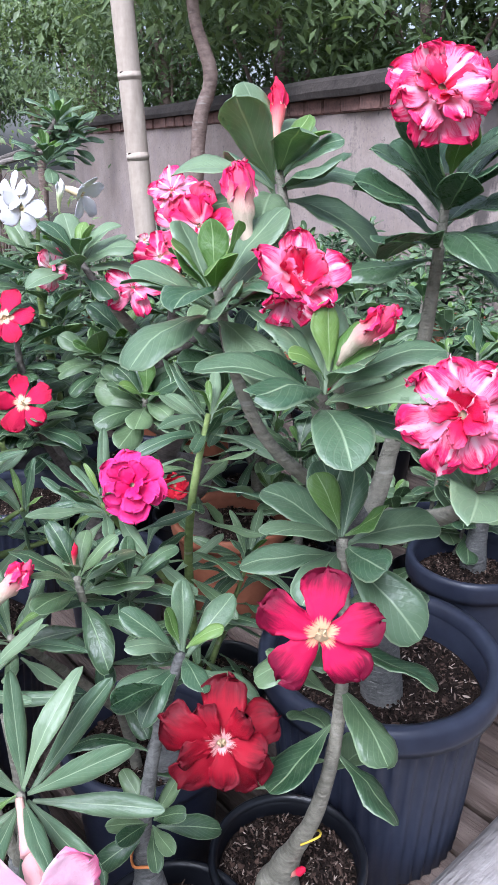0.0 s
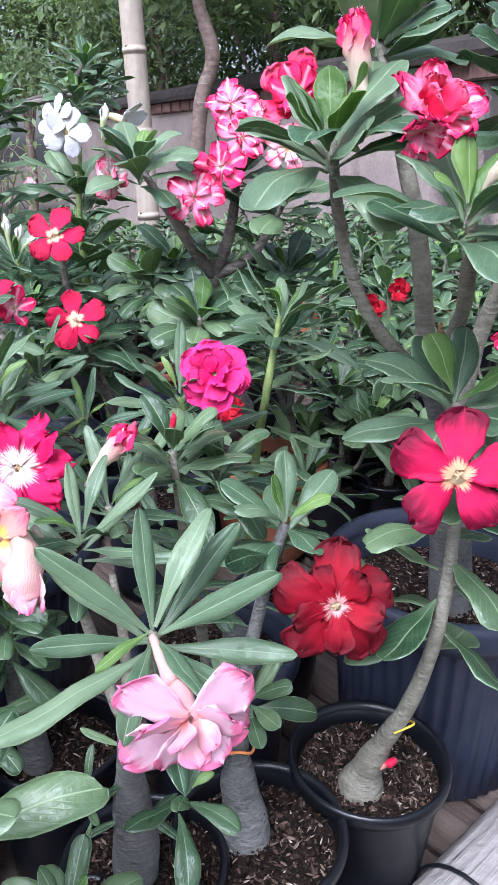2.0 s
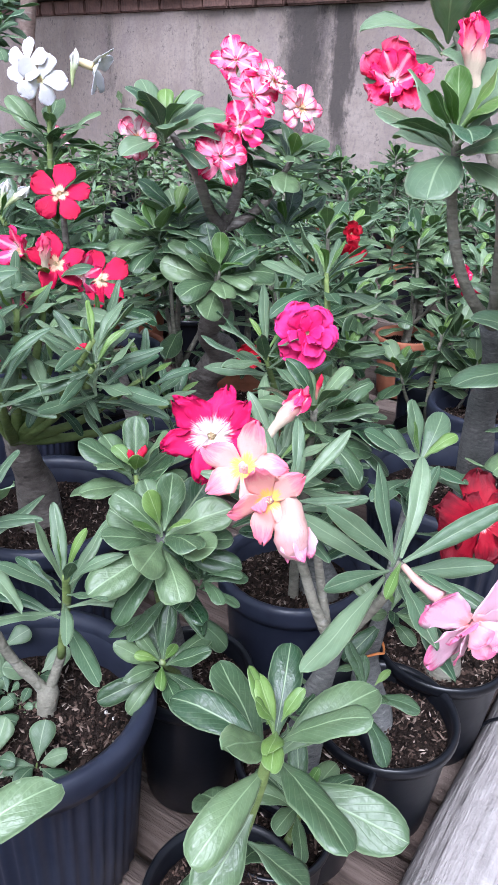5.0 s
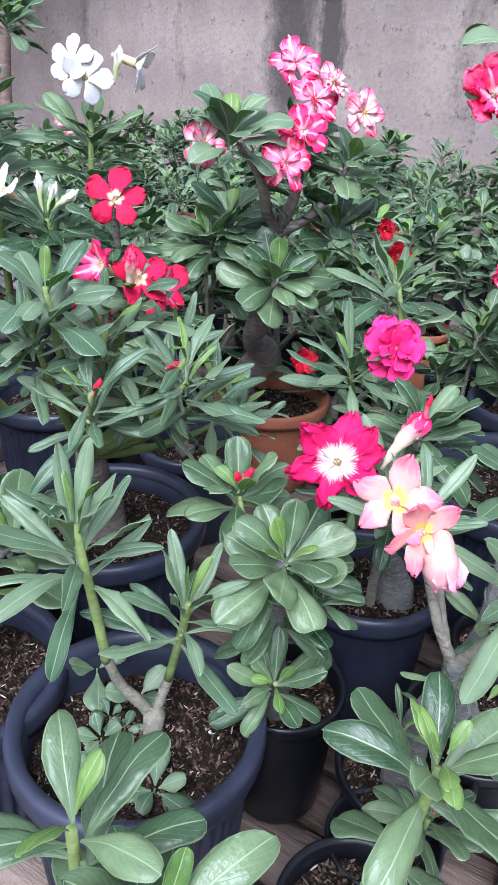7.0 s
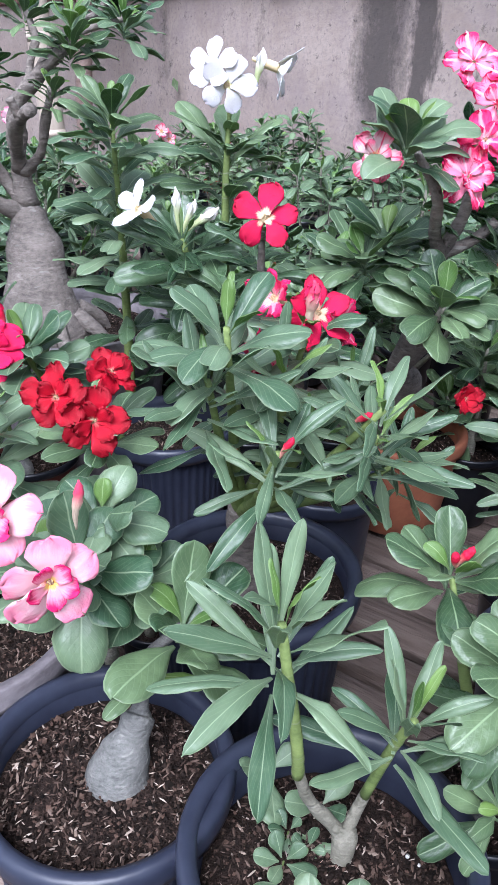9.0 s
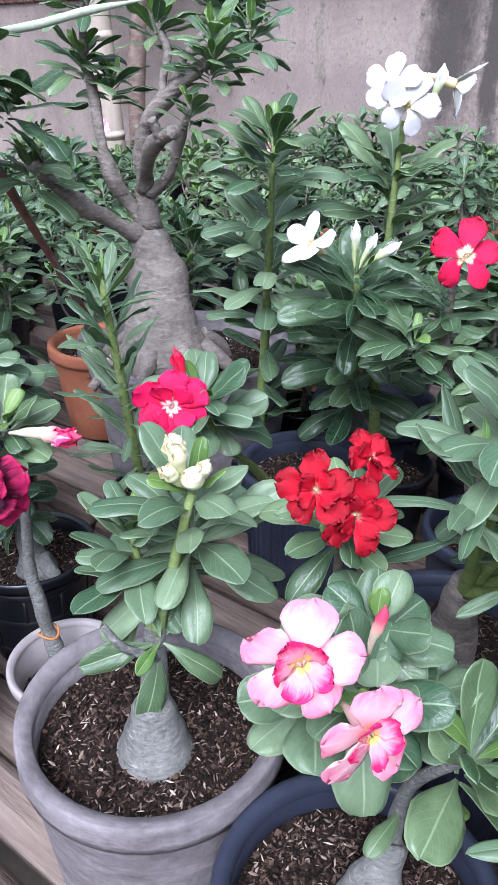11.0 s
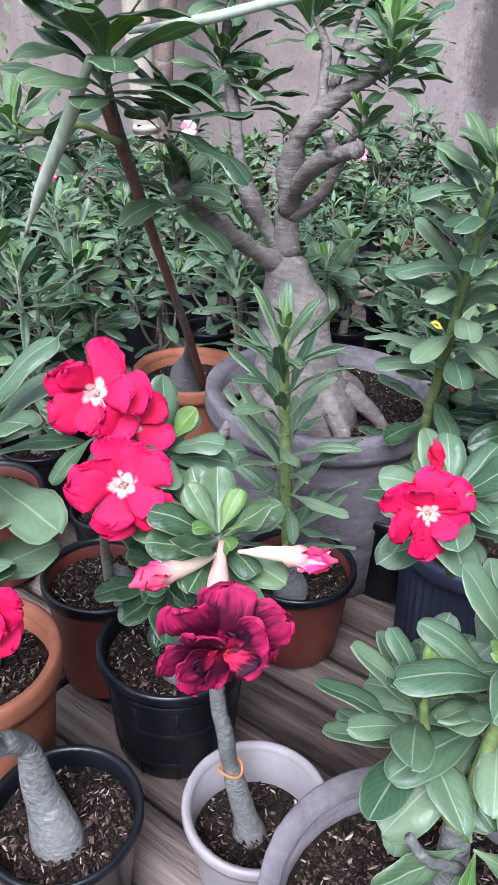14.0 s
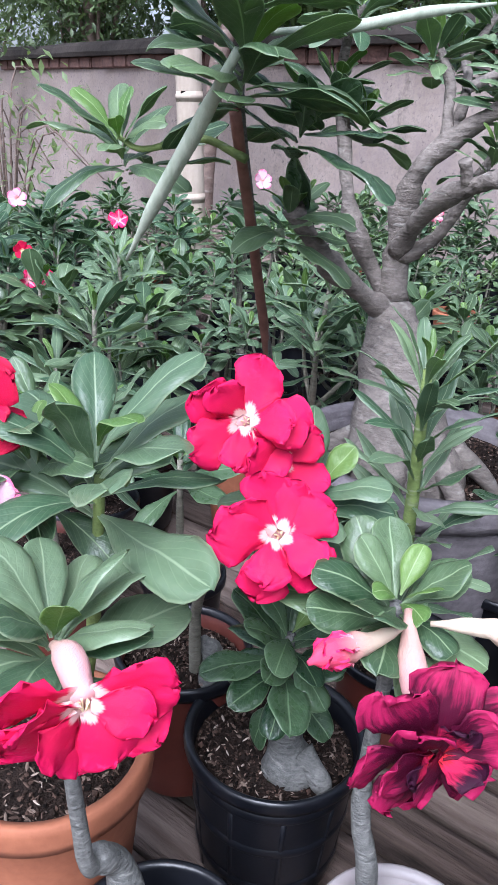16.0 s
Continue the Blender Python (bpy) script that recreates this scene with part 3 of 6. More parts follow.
def bud(plant, base, tip, r, mat=BUD_PINK):
    """A furled bud: a slim tube that swells, and at its end petals still wrapped tight round one another."""
    b, t = local(plant, base), local(plant, tip)
    r *= 0.66
    axis = (t - b).normalized()
    side = axis.cross(Vector((0.3, 1, 0.2))).normalized()
    up = axis.cross(side)
    pts = [b, b.lerp(t, 0.3) + side * r * 0.25, b.lerp(t, 0.58), b.lerp(t, 0.80) - side * r * 0.2, b.lerp(t, 0.97)]
    ob = part("bud", tube_mesh("bud", pts, (r * 0.20, r * 0.60, r * 1.0, r * 0.86, r * 0.16), 14, 4, 0.30, RNG.uniform(0, 9)), mat, plant)
    if r > 0.0045:
        length = (t - b).length
        for i in range(5):
            a = i * 1.12 + RNG.uniform(-0.2, 0.2)
            radial = side * math.cos(a) + up * math.sin(a)
            th = radians(RNG.uniform(-14, -3))
            d = axis * math.cos(th) + radial * math.sin(th)
            nrm = axis * math.sin(th) - radial * math.cos(th) + axis.cross(radial) * 0.9
            start = b.lerp(t, 0.58) + radial * r * 0.72
            part("petal", RNG.choice(PETAL_MESH[BUD_PETAL[mat.name], "point"]), None, ob, "", frame_of(d, nrm, start, min(length * RNG.uniform(0.30, 0.40), r * 2.7)))
    return ob


DOUBLE = ((7, 1.0, 88), (6, 0.82, 70), (5, 0.55, 44))


# ---- ground, wall, bench ----
GROUND_Z = -0.45
bm = bmesh.new()
bmesh.ops.create_grid(bm, x_segments=60, y_segments=60, size=60)
for v in bm.verts:
    if v.co.length < 25:
        v.co.z += 0.03 * noise.noise(v.co * 1.3)
ground = part("ground", bm, GROUND, None)
ground.location = (0, 0, GROUND_Z)
tagged(ground, "bare dark earth under the benches", "ground", "", "structure")

WALL_DIR = Vector((-0.4226, 0.9063, 0))
WALL_AT = Vector((1.0, 3.75, GROUND_Z))
WALL_FRAME = Matrix.Translation(WALL_AT) @ Matrix.Rotation(math.atan2(WALL_DIR.y, WALL_DIR.x), 4, "Z")   # x along the wall, +y towards the benches


def box(bm, x0, x1, y0, y1, z0, z1, bevel=0.0):
    made = bmesh.ops.create_cube(bm, size=1.0)["verts"]
    for v in made:
        v.co = Vector((x0 + (v.co.x + 0.5) * (x1 - x0), y0 + (v.co.y + 0.5) * (y1 - y0), z0 + (v.co.z + 0.5) * (z1 - z0)))
    if bevel:
        edges = {e for v in made for e in v.link_edges}
        bmesh.ops.bevel(bm, geom=list(edges), offset=bevel, segments=2, affect="EDGES")


W = Nodes("stained_render")
_tc = W.add("TexCoord").outputs["Object"]
_sx = W.add("SeparateXYZ")
W.put(_sx, 0, _tc)
_n1 = W.noise(2.2, 6.0, 0.62)
_n2 = W.noise(16.0, 4.0)
_c = W.ramp(W.math("ADD", W.math("MULTIPLY", _n1, 0.75), W.math("MULTIPLY", _n2, 0.25)), (0.3, (0.215, 0.168, 0.145)), (0.55, (0.335, 0.275, 0.243)), (0.8, (0.43, 0.365, 0.325)))
_speck = W.noise(45.0, 4.0, 0.7)
_c = W.mix(W.ramp(_speck, (0.35, gray(0.55)), (0.52, gray(0.0))), _c, (0.20, 0.165, 0.165))
_patch = W.noise(3.4, 5.0, 0.65, "Object", (1.0, 1.0, 0.8))
_c = W.mix(W.ramp(_patch, (0.50, gray(0.0)), (0.66, gray(0.55))), _c, (0.245, 0.20, 0.20))
_run = W.noise(9.0, 5.0, 0.7, "Object", (1.0, 1.0, 0.22))
_grit = W.noise(60.0, 5.0, 0.75)
_high = W.ramp(_sx.outputs[2], (0.30, gray(0.0)), (0.9, gray(0.5)), (1.44, gray(1.0)))
for _x, _wd, _k in ((0.10, 0.17, 1.25), (-0.16, 0.07, 1.5), (0.95, 0.07, 0.35), (1.9, 0.10, 0.4), (-0.9, 0.09, 0.35)):
    _d = W.math("ABSOLUTE", W.math("SUBTRACT", W.math("ADD", _sx.outputs[0], W.math("MULTIPLY", W.math("SUBTRACT", W.math("ADD", W.math("MULTIPLY", _run, 0.5), W.math("MULTIPLY", _patch, 0.5)), 0.5), 0.45)), _x))
    _m = W.math("MULTIPLY", W.ramp(_d, (0.0, gray(1.0)), (_wd * 1.3, gray(0.0))), _k)
    _m = W.math("ADD", W.math("MULTIPLY", _m, _high), W.math("MULTIPLY", W.math("SUBTRACT", W.math("ADD", _grit, _n2), 1.0), 0.9))
    _c = W.mix(W.ramp(_m, (0.12, gray(0.0)), (0.42, gray(0.45)), (0.85, gray(0.85))), _c, (0.050, 0.044, 0.042))
_drip = W.ramp(W.math("ADD", W.math("ADD", _sx.outputs[2], W.math("MULTIPLY", W.math("SUBTRACT", _run, 0.5), 0.9)), W.math("MULTIPLY", W.math("SUBTRACT", _grit, 0.5), 0.5)), (1.26, gray(0.0)), (1.48, gray(0.8)))
_c = W.mix(_drip, _c, (0.10, 0.09, 0.085))
W.bump(W.math("ADD", W.math("ADD", _n2, W.math("MULTIPLY", _speck, 0.5)), W.math("MULTIPLY", _n1, 0.6)), 0.5, 0.01)
STUCCO = W.done(_c, 0.9, 0.2)

BRICK_Z = 1.44          # underside of the brick course, over the ground
bm = bmesh.new()
box(bm, -6.0, 8.0, -0.16, 0.0, -0.1, BRICK_Z)
wall = part("wall_north", bm, STUCCO, None)
wall.matrix_world = WALL_FRAME
tagged(wall, "grey rendered garden wall with dark water stains", "wall", "", "structure")
bm = bmesh.new()
segs = 90
prof = [(0.075, 0.0), (0.085, 0.03), (0.07, 0.075), (0.02, 0.105), (-0.07, 0.11), (-0.17, 0.08), (-0.2, 0.03), (-0.19, 0.0)]
rings = []
for i in range(segs + 1):
    x = -6.0 + 14.0 * i / segs
    rings.append([bm.verts.new((x, y + 0.012 * noise.noise((x * 2, y * 9, z * 9)), BRICK_Z + 0.088 + z * 1.05 + 0.012 * noise.noise((x * 1.7, 3.0, z * 8)))) for y, z in prof])
for i in range(segs):
    for k in range(len(prof)):
        j = (k + 1) % len(prof)
        bm.faces.new((rings[i][k], rings[i + 1][k], rings[i + 1][j], rings[i][j]))
coping = part("coping", bm, COPING, wall)

# ---- bench: slats across, a heavy log at its end ----
BENCH_FRAME = Matrix((BENCH_U, BENCH_V, UP)).transposed().to_4x4()
bench = thing("slatted_bench", 0, 0, 0, "weathered grey wooden slat bench with a heavy end log", "bench")
bench.matrix_world = BENCH_FRAME


def slat_mesh(width, length, seed):
    """A split pole: rounded above, flat below, worn and a little crooked."""
    n, sides = 14, 9
    verts, uvs = [], []
    for i in range(n + 1):
        y = length * i / n
        off = 0.004 * noise.noise((seed * 7.1, y * 1.8, 0))
        for c in range(sides):
            a = math.pi * c / (sides - 1)
            k = 1 + 0.05 * noise.noise((seed * 3.3, y * 6, c * 0.7))
            verts.append((off + math.cos(a) * width / 2 * k, y, -0.030 + 0.030 * math.sin(a) ** 0.8 * k))
            uvs.append((c / (sides - 1), y))
        verts.append((off, y, -0.034))
        uvs.append((0.5, y))
    return grid_mesh("slat", verts, n + 1, sides + 1, uvs, True, True, ((0, True), (n, False)))


SLATS = [slat_mesh(0.068 + 0.006 * (s % 3), 1.30, s) for s in range(6)]
for i in range(27):
    u = -0.30 + 0.0815 * i
    for k in range(2):
        ob = part("slat", SLATS[(i * 5 + k * 3) % 6], PLANK, bench, "", pose(u + RNG.uniform(-0.002, 0.002), 0.320 + 1.315 * k, RNG.uniform(-0.008, 0.0), 0, RNG.uniform(-3, 3), RNG.uniform(-0.35, 0.35)))
part("end_log", tube_mesh("end_log", [(-0.45, 0.272, 0.004), (0.1, 0.277, 0.008), (0.7, 0.274, 0.004), (1.9, 0.276, 0.004)], (0.054, 0.052, 0.055, 0.053), 18, 10, 0.07), LOG, bench, "thick pale weathered log")
part("wire", tube_mesh("wire", [(0.40 + 0.004 * math.sin(a), 0.2755 + 0.0565 * math.cos(a), 0.006 + 0.0565 * math.sin(a)) for a in np.linspace(0, 6.28, 14)], [0.0022] * 14, 6, 2, 0.0), BLACK, bench, "dark binding wire")
for v in (0.5, 1.5, 2.75):
    bm = bmesh.new()
    box(bm, -0.33, 1.8, v - 0.035, v + 0.035, -0.095, -0.035, 0.004)
    part("bearer", bm, PLANK, bench)
for u in (-0.22, 1.65):
    for v in (0.5, 1.5, 2.75):
        bm = bmesh.new()
        box(bm, u - 0.04, u + 0.04, v - 0.04, v + 0.04, GROUND_Z - 0.03, -0.096, 0.004)
        part("post", bm, PLANK, bench)

far_bench = thing("slatted_bench", 0, 0, 0, "long grey timber bench crowded with potted plants", "bench")
far_bench.matrix_world = BENCH_FRAME
for k in range(12):
    start = max(0.1, (1.061 * (2.06 + 0.17 * k) - 2.69) / 0.304 + 0.02)      # the boards stop short of the wall
    if start < 5.0:
        bm = bmesh.new()
        box(bm, 1.90 + 0.17 * k, 2.06 + 0.17 * k, start, 5.2, -0.03, 0.0, 0.004)
        part("board", bm, PLANK, far_bench)
for u, v in ((2.0, 0.3), (2.0, 2.6), (2.0, 5.0), (3.0, 2.3), (3.0, 5.0)):
    bm = bmesh.new()
    box(bm, u - 0.05, u + 0.05, v - 0.05, v + 0.05, GROUND_Z - 0.03, -0.031, 0.004)
    part("post", bm, PLANK, far_bench)
left_bench = thing("slatted_bench", 0, 0, 0, "weathered timber bench with rows of young plants", "bench")
left_bench.matrix_world = BENCH_FRAME
for k in range(12):
    bm = bmesh.new()
    box(bm, -0.30 + 0.18 * k, -0.13 + 0.18 * k, 2.98, 6.4, -0.03, 0.0, 0.004)
    part("board", bm, PLANK, left_bench)
for u in (-0.2, 1.7):
    for v in (3.1, 6.2):
        bm = bmesh.new()
        box(bm, u - 0.05, u + 0.05, v - 0.05, v + 0.05, GROUND_Z - 0.03, -0.031, 0.004)
        part("post", bm, PLANK, left_bench)


# ---- pots ----
POT_KIND = {
    "navy": (NAVY, NAVY, "navy blue plastic nursery pot filled with dark soil", 0.0),
    "black": (BLACK, BLACK, "black plastic nursery pot filled with dark soil", 0.0),
    "grey": (GREYPOT, GREYPOT, "heavy weathered grey pot filled with dark soil", 0.0),
    "white": (WHITEPOT, WHITEPOT, "small greyish white plastic pot with dark soil", 0.0),
    "terracotta": (TERRA, TERRA, "orange terracotta pot filled with dark soil", 0.0),
    "maroon": (MAROON, BLACK, "maroon plastic pot with a black rim", 0.0),
}


def chip_mesh(count, radius, seed, size=0.0045):
    """Loose pot surface: dark crumbs of earth with pale slivers of husk among them."""
    r = random.Random(seed)
    verts, faces, slots = [], [], []
    for i in range(count * 3):
        sliver = i % 3 == 0
        a, d = r.uniform(0, 6.283), radius * math.sqrt(r.random())
        c = Vector((d * math.cos(a), d * math.sin(a), r.uniform(-0.001, 0.003) + 0.010 * max(0, 1 - d / radius)))
        base = len(verts)
        if sliver:
            s = size * r.uniform(0.35, 1.15)
            m = Euler((r.uniform(-0.7, 0.7), r.uniform(-0.7, 0.7), r.uniform(0, 6.28))).to_matrix()
            w = r.uniform(0.5, 1.2)
            pts = ((-1, 0, 0), (-0.3, 0.30 * w, 0.02), (0.5, 0.24 * w, 0), (1, 0, 0.05), (0.4, -0.28 * w, 0), (-0.4, -0.26 * w, 0.03), (0, 0, 0.2))
            faces += [(base + k, base + (k + 1) % 6, base + 6) for k in range(6)]
            slots += [1] * 6
        else:
            s = r.uniform(0.0009, 0.0028) * (1.8 if r.random() < 0.08 else 1)
            m = Euler((r.uniform(0, 6), r.uniform(0, 6), r.uniform(0, 6))).to_matrix()
            pts = ((1, 0, 0), (0, r.uniform(0.6, 1), 0), (-r.uniform(0.6, 1), 0, 0), (0, -1, 0), (0, 0, r.uniform(0.5, 1)), (0, 0, -0.8))
            faces += [(base + k, base + (k + 1) % 4, base + 4) for k in range(4)] + [(base + (k + 1) % 4, base + k, base + 5) for k in range(4)]
            slots += [0] * 8
        verts += [c + m @ (Vector(p) * s) for p in pts]
    me = bpy.data.meshes.new("mulch")
    me.from_pydata([tuple(v) for v in verts], [], faces)
    me.materials.append(CLOD)
    me.materials.append(CHIPS)
    me.polygons.foreach_set("material_index", slots)
    return me


def pot(x, y, r, h, kind, soil=0.028, taper=0.74, chips=380, lean=0.0, group="", label="", ribbed=False):
    body_mat, rim_mat, text, _ = POT_KIND[kind]
    p = thing("plant_pot", x, y, 0.0, label or text, "plant pot", group)
    rb = r * taper
    lip = 0.10 * r if kind == "navy" else 0.035 * r if kind == "grey" else 0.065 * r
    rh = h * (0.13 if kind in ("navy", "terracotta", "grey") else 0.09)
    wall_t = 0.09 * r if kind == "grey" else 0.05 * r if kind == "white" else 0.07 * r if kind == "terracotta" else 0.03 * r
    step = (r - lip)
    prof = [(rb * 0.97, 0.0), (rb, 0.004), (rb + (step - rb) * 0.3, h * 0.3), (rb + (step - rb) * 0.62, h * 0.62), (rb + (step - rb) * 0.85, h - rh * 1.5), (step, h - rh), (step, h - 0.004), (step - wall_t, h - 0.006), (step - wall_t - 0.002, h - soil), (rb - wall_t, h - soil - 0.05), (0.004, h - soil - 0.055)]
    flutes = 44 if kind == "navy" and r > 0.1 else 0
    if ribbed:
        for zz in (0.18, 0.52, 0.82):
            rr = (rb + (step - rb) * zz) + 0.0006
            ring = [(rr, h * zz - 0.005), (rr + 0.0012, h * zz - 0.003), (rr + 0.0012, h * zz + 0.003), (rr, h * zz + 0.005)]
            part("band", lathe_mesh("band", ring, 44), body_mat, p)
        for k in range(10):
            a = 2 * math.pi * k / 10 + 0.2
            d = Vector((math.cos(a), math.sin(a), 0))
            rib_pts = [d * (rb + (step - rb) * zz - 0.0022) + UP * h * zz for zz in (0.02, 0.4, 0.82)]
            part("rib", tube_mesh("rib", rib_pts, (0.0035, 0.0035, 0.0035), 8, 2, 0.0), body_mat, p)
    part("body", lathe_mesh("body", prof, 176 if flutes else 44, 0.020, flutes), body_mat, p)
    rim = [(step + 0.001, h - rh), (r - 0.15 * lip, h - rh), (r, h - rh * 0.7), (r, h - rh * 0.25), (r - 0.2 * lip, h), (r - 0.75 * lip, h + 0.001), (step - wall_t, h - 0.003), (step - wall_t - 0.001, h - rh * 0.5)]
    part("rim", lathe_mesh("rim", rim, 44), rim_mat, p)
    rs = step - wall_t - 0.0025
    verts, uvs = [], []
    for i in range(8):
        rr = max(0.001, rs * i / 7)
        for c in range(28):
            a = 2 * math.pi * c / 28
            q = Vector((rr * math.cos(a), rr * math.sin(a), 0))
            q.z = h - soil + 0.010 * (1 - i / 7) + 0.005 * noise.noise(q * 45 + Vector((x, y, 0)) * 9) * (i < 7)
            verts.append(q)
            uvs.append((c / 28, i / 7))
    part("soil", grid_mesh("soil", verts, 8, 28, uvs, True), SOIL, p)
    if chips:
        chips = int(chips * 2.2)
        m = part("mulch", chip_mesh(chips, rs * 0.96, int(x * 1000) + 7 * int(y * 1000)), None, p, "scattered pale husk and bark chips", Matrix.Translation((0, 0, h - soil + 0.001)))
        m["kind"] = "stuff"
    if lean:
        p.rotation_euler = (0, radians(lean), 0)
    return p


def plant(x, y, z, label, group=""):
    RNG.seed(int(1000 * (x + 3)) * 31 + int(1000 * (y + 3)))
    return thing("desert_rose", x, y, z, label, "potted plant", group)


# ---- plants at the end log ----
pot(0.150, 0.725, 0.140, 0.25, "navy", 0.05, 0.76, 420)
e = plant(0.150, 0.715, 0.19, "branching desert rose with rose and white flowers in a navy pot")
limb(e, [(0.152, 0.70, 0.17), (0.145, 0.70, 0.26), (0.125, 0.68, 0.36), (0.105, 0.64, 0.44), (0.08, 0.622, 0.495)], (0.027, 0.027, 0.022, 0.018, 0.016), BARK, "caudex")
limb(e, [(0.085, 0.622, 0.49), (0.05, 0.605, 0.515), (0.012, 0.59, 0.56), (-0.012, 0.582, 0.62), (-0.024, 0.57, 0.685)], (0.0115, 0.0098, 0.0085, 0.0080, 0.006), STEM_GREY)
limb(e, [(0.08, 0.62, 0.495), (0.066, 0.605, 0.545), (0.052, 0.60, 0.62), (0.036, 0.64, 0.70), (0.026, 0.69, 0.765)], (0.0135, 0.0125, 0.0115, 0.009, 0.0055), STEM_GREY)
limb(e, [(0.085, 0.618, 0.50), (0.082, 0.575, 0.54), (0.075, 0.53, 0.58), (0.056, 0.475, 0.645)], (0.012, 0.0105, 0.0095, 0.006), STEM_GREY)
limb(e, [(0.105, 0.64, 0.45), (0.125, 0.665, 0.475), (0.137, 0.675, 0.52), (0.150, 0.64, 0.62), (0.156, 0.622, 0.765)], (0.016, 0.0150, 0.0125, 0.0095, 0.006), STEM_GREY)
limb(e, [(0.12, 0.66, 0.45), (0.16, 0.63, 0.46), (0.185, 0.58, 0.50), (0.16, 0.47, 0.585)], (0.016, 0.015, 0.011, 0.006), STEM_GREY)
rosette(e, (-0.027, 0.565, 0.69), "broad", 12, 0.100, "pale", (-0.1, -0.25, 1), 5, 92, 24)
rosette(e, (0.052, 0.468, 0.648), "broad", 11, 0.088, "pale", (0.15, -0.2, 1), 4, 95, 22)
rosette(e, (0.026, 0.692, 0.768), "broad", 11, 0.098, "pale", (0.1, -0.3, 1), 3, 92, 22)
rosette(e, (0.156, 0.622, 0.765), "broad", 15, 0.098, "deep", (0, -0.15, 1), 2, 105, 30, 0.07)
rosette(e, (0.160, 0.47, 0.585), "broad", 9, 0.080, "pale", (0.3, 0.1, 1), 2, 85, 30)
flower(e, (0.133, 0.574, 0.822), (-0.1, -0.9, 0.35), 0.035, "picotee", DOUBLE, "lobe", "picotee_heart")
flower(e, (0.126, 0.423, 0.635), (-0.15, -0.9, 0.25), 0.033, "picotee", DOUBLE, "lobe", "picotee_heart")
flower(e, (-0.042, 0.668, 0.722), (-0.3, -0.7, 0.55), 0.034, "picotee_heart", ((5, 1.0, 60), (5, 0.75, 35)), "lobe", "rose")
flower(e, (0.032, 0.500, 0.700), (0.25, -0.60, 0.65), 0.030, "picotee", ((5, 1.0, 40), (4, 0.8, 26)), "lobe", "picotee_heart")
flower(e, (0.024, 0.490, 0.690), (-0.1, -0.7, -0.3), 0.020, "picotee", ((4, 1.0, 40), (3, 0.75, 25)))
bud(e, (0.004, 0.590, 0.705), (-0.012, 0.597, 0.776), 0.0155, BUD_PINK)
bud(e, (0.056, 0.462, 0.655), (0.084, 0.43, 0.700), 0.0115, BUD_PINK)
bud(e, (0.026, 0.70, 0.775), (0.024, 0.745, 0.845), 0.011, BUD_RED)
bud(e, (0.156, 0.615, 0.78), (0.175, 0.585, 0.84), 0.012, BUD_PINK)

pot(0.038, 0.545, 0.078, 0.14, "black", 0.022, 0.74, 260)
b = plant(0.028, 0.525, 0.11, "young desert rose with one crimson flower in a small black pot")
limb(b, [(0.026, 0.524, 0.10), (0.028, 0.522, 0.125), (0.032, 0.518, 0.155), (0.042, 0.506, 0.195), (0.056, 0.490, 0.25), (0.068, 0.478, 0.33), (0.074, 0.49, 0.42), (0.071, 0.512, 0.505)], (0.021, 0.026, 0.0165, 0.0100, 0.0080, 0.0068, 0.0058, 0.005), STEM_GREY, "trunk", 16)
rosette(b, (0.071, 0.513, 0.51), "broad", 8, 0.092, "pale", (-0.05, -0.45, 1), 2, 92, 38)
stem_leaves(b, (0.066, 0.48, 0.30), (0.074, 0.50, 0.46), 14, "broad", 0.076, "green", 80)
flower(b, (0.047, 0.410, 0.490), (-0.05, -0.95, 0.28), 0.039, "crimson", ((5, 1.0, 84),), "lobe", None, 1.2, "crimson flower with dark petal edges", None, 0.05)
bud(b, (0.038, 0.497, 0.168), (0.050, 0.492, 0.186), 0.0055, BUD_RED)
part("string", tube_mesh("string", [local(b, p) for p in ((0.045, 0.49, 0.215), (0.062, 0.493, 0.222), (0.06, 0.51, 0.21), (0.04, 0.50, 0.205))], [0.0010] * 4, 6, 3, 0), YELLOWTAG, b, "thin green and yellow tie")

pot(-0.069, 0.468, 0.077, 0.135, "black", 0.022, 0.76, 200)
c = plant(-0.084, 0.482, 0.11, "grafted desert rose with a deep red flower in a black pot")
limb(c, [(-0.078, 0.470, 0.105), (-0.082, 0.474, 0.13), (-0.086, 0.482, 0.165), (-0.089, 0.482, 0.205), (-0.086, 0.47, 0.27), (-0.072, 0.482, 0.35), (-0.054, 0.499, 0.41)], (0.026, 0.026, 0.019, 0.0125, 0.0075, 0.006, 0.005), BARK, "trunk")
rosette(c, (-0.053, 0.499, 0.416), "mid", 8, 0.072, "pale", (0, -0.35, 1), 2, 90, 22)
rosette(c, (-0.080, 0.458, 0.28), "mid", 8, 0.052, "green", (0, -0.6, 1), 1, 95, 25)
stem_leaves(c, (-0.084, 0.473, 0.30), (-0.06, 0.49, 0.40), 5, "mid", 0.065, "deep", 80)
flower(c, (-0.020, 0.437, 0.376), (0.05, -0.92, 0.35), 0.038, "deep_red", ((5, 1.05, 86), (5, 0.78, 72)), "lobe", None, 1.2, "deep velvet red flower")
part("string", tube_mesh("string", [local(c, (-0.088 + 0.0135 * math.cos(a), 0.481 + 0.0135 * math.sin(a), 0.213 + 0.003 * math.sin(3 * a))) for a in np.linspace(0, 12.4, 24)], [0.0013] * 24, 5, 2, 0), ORANGE, c, "orange grafting string")

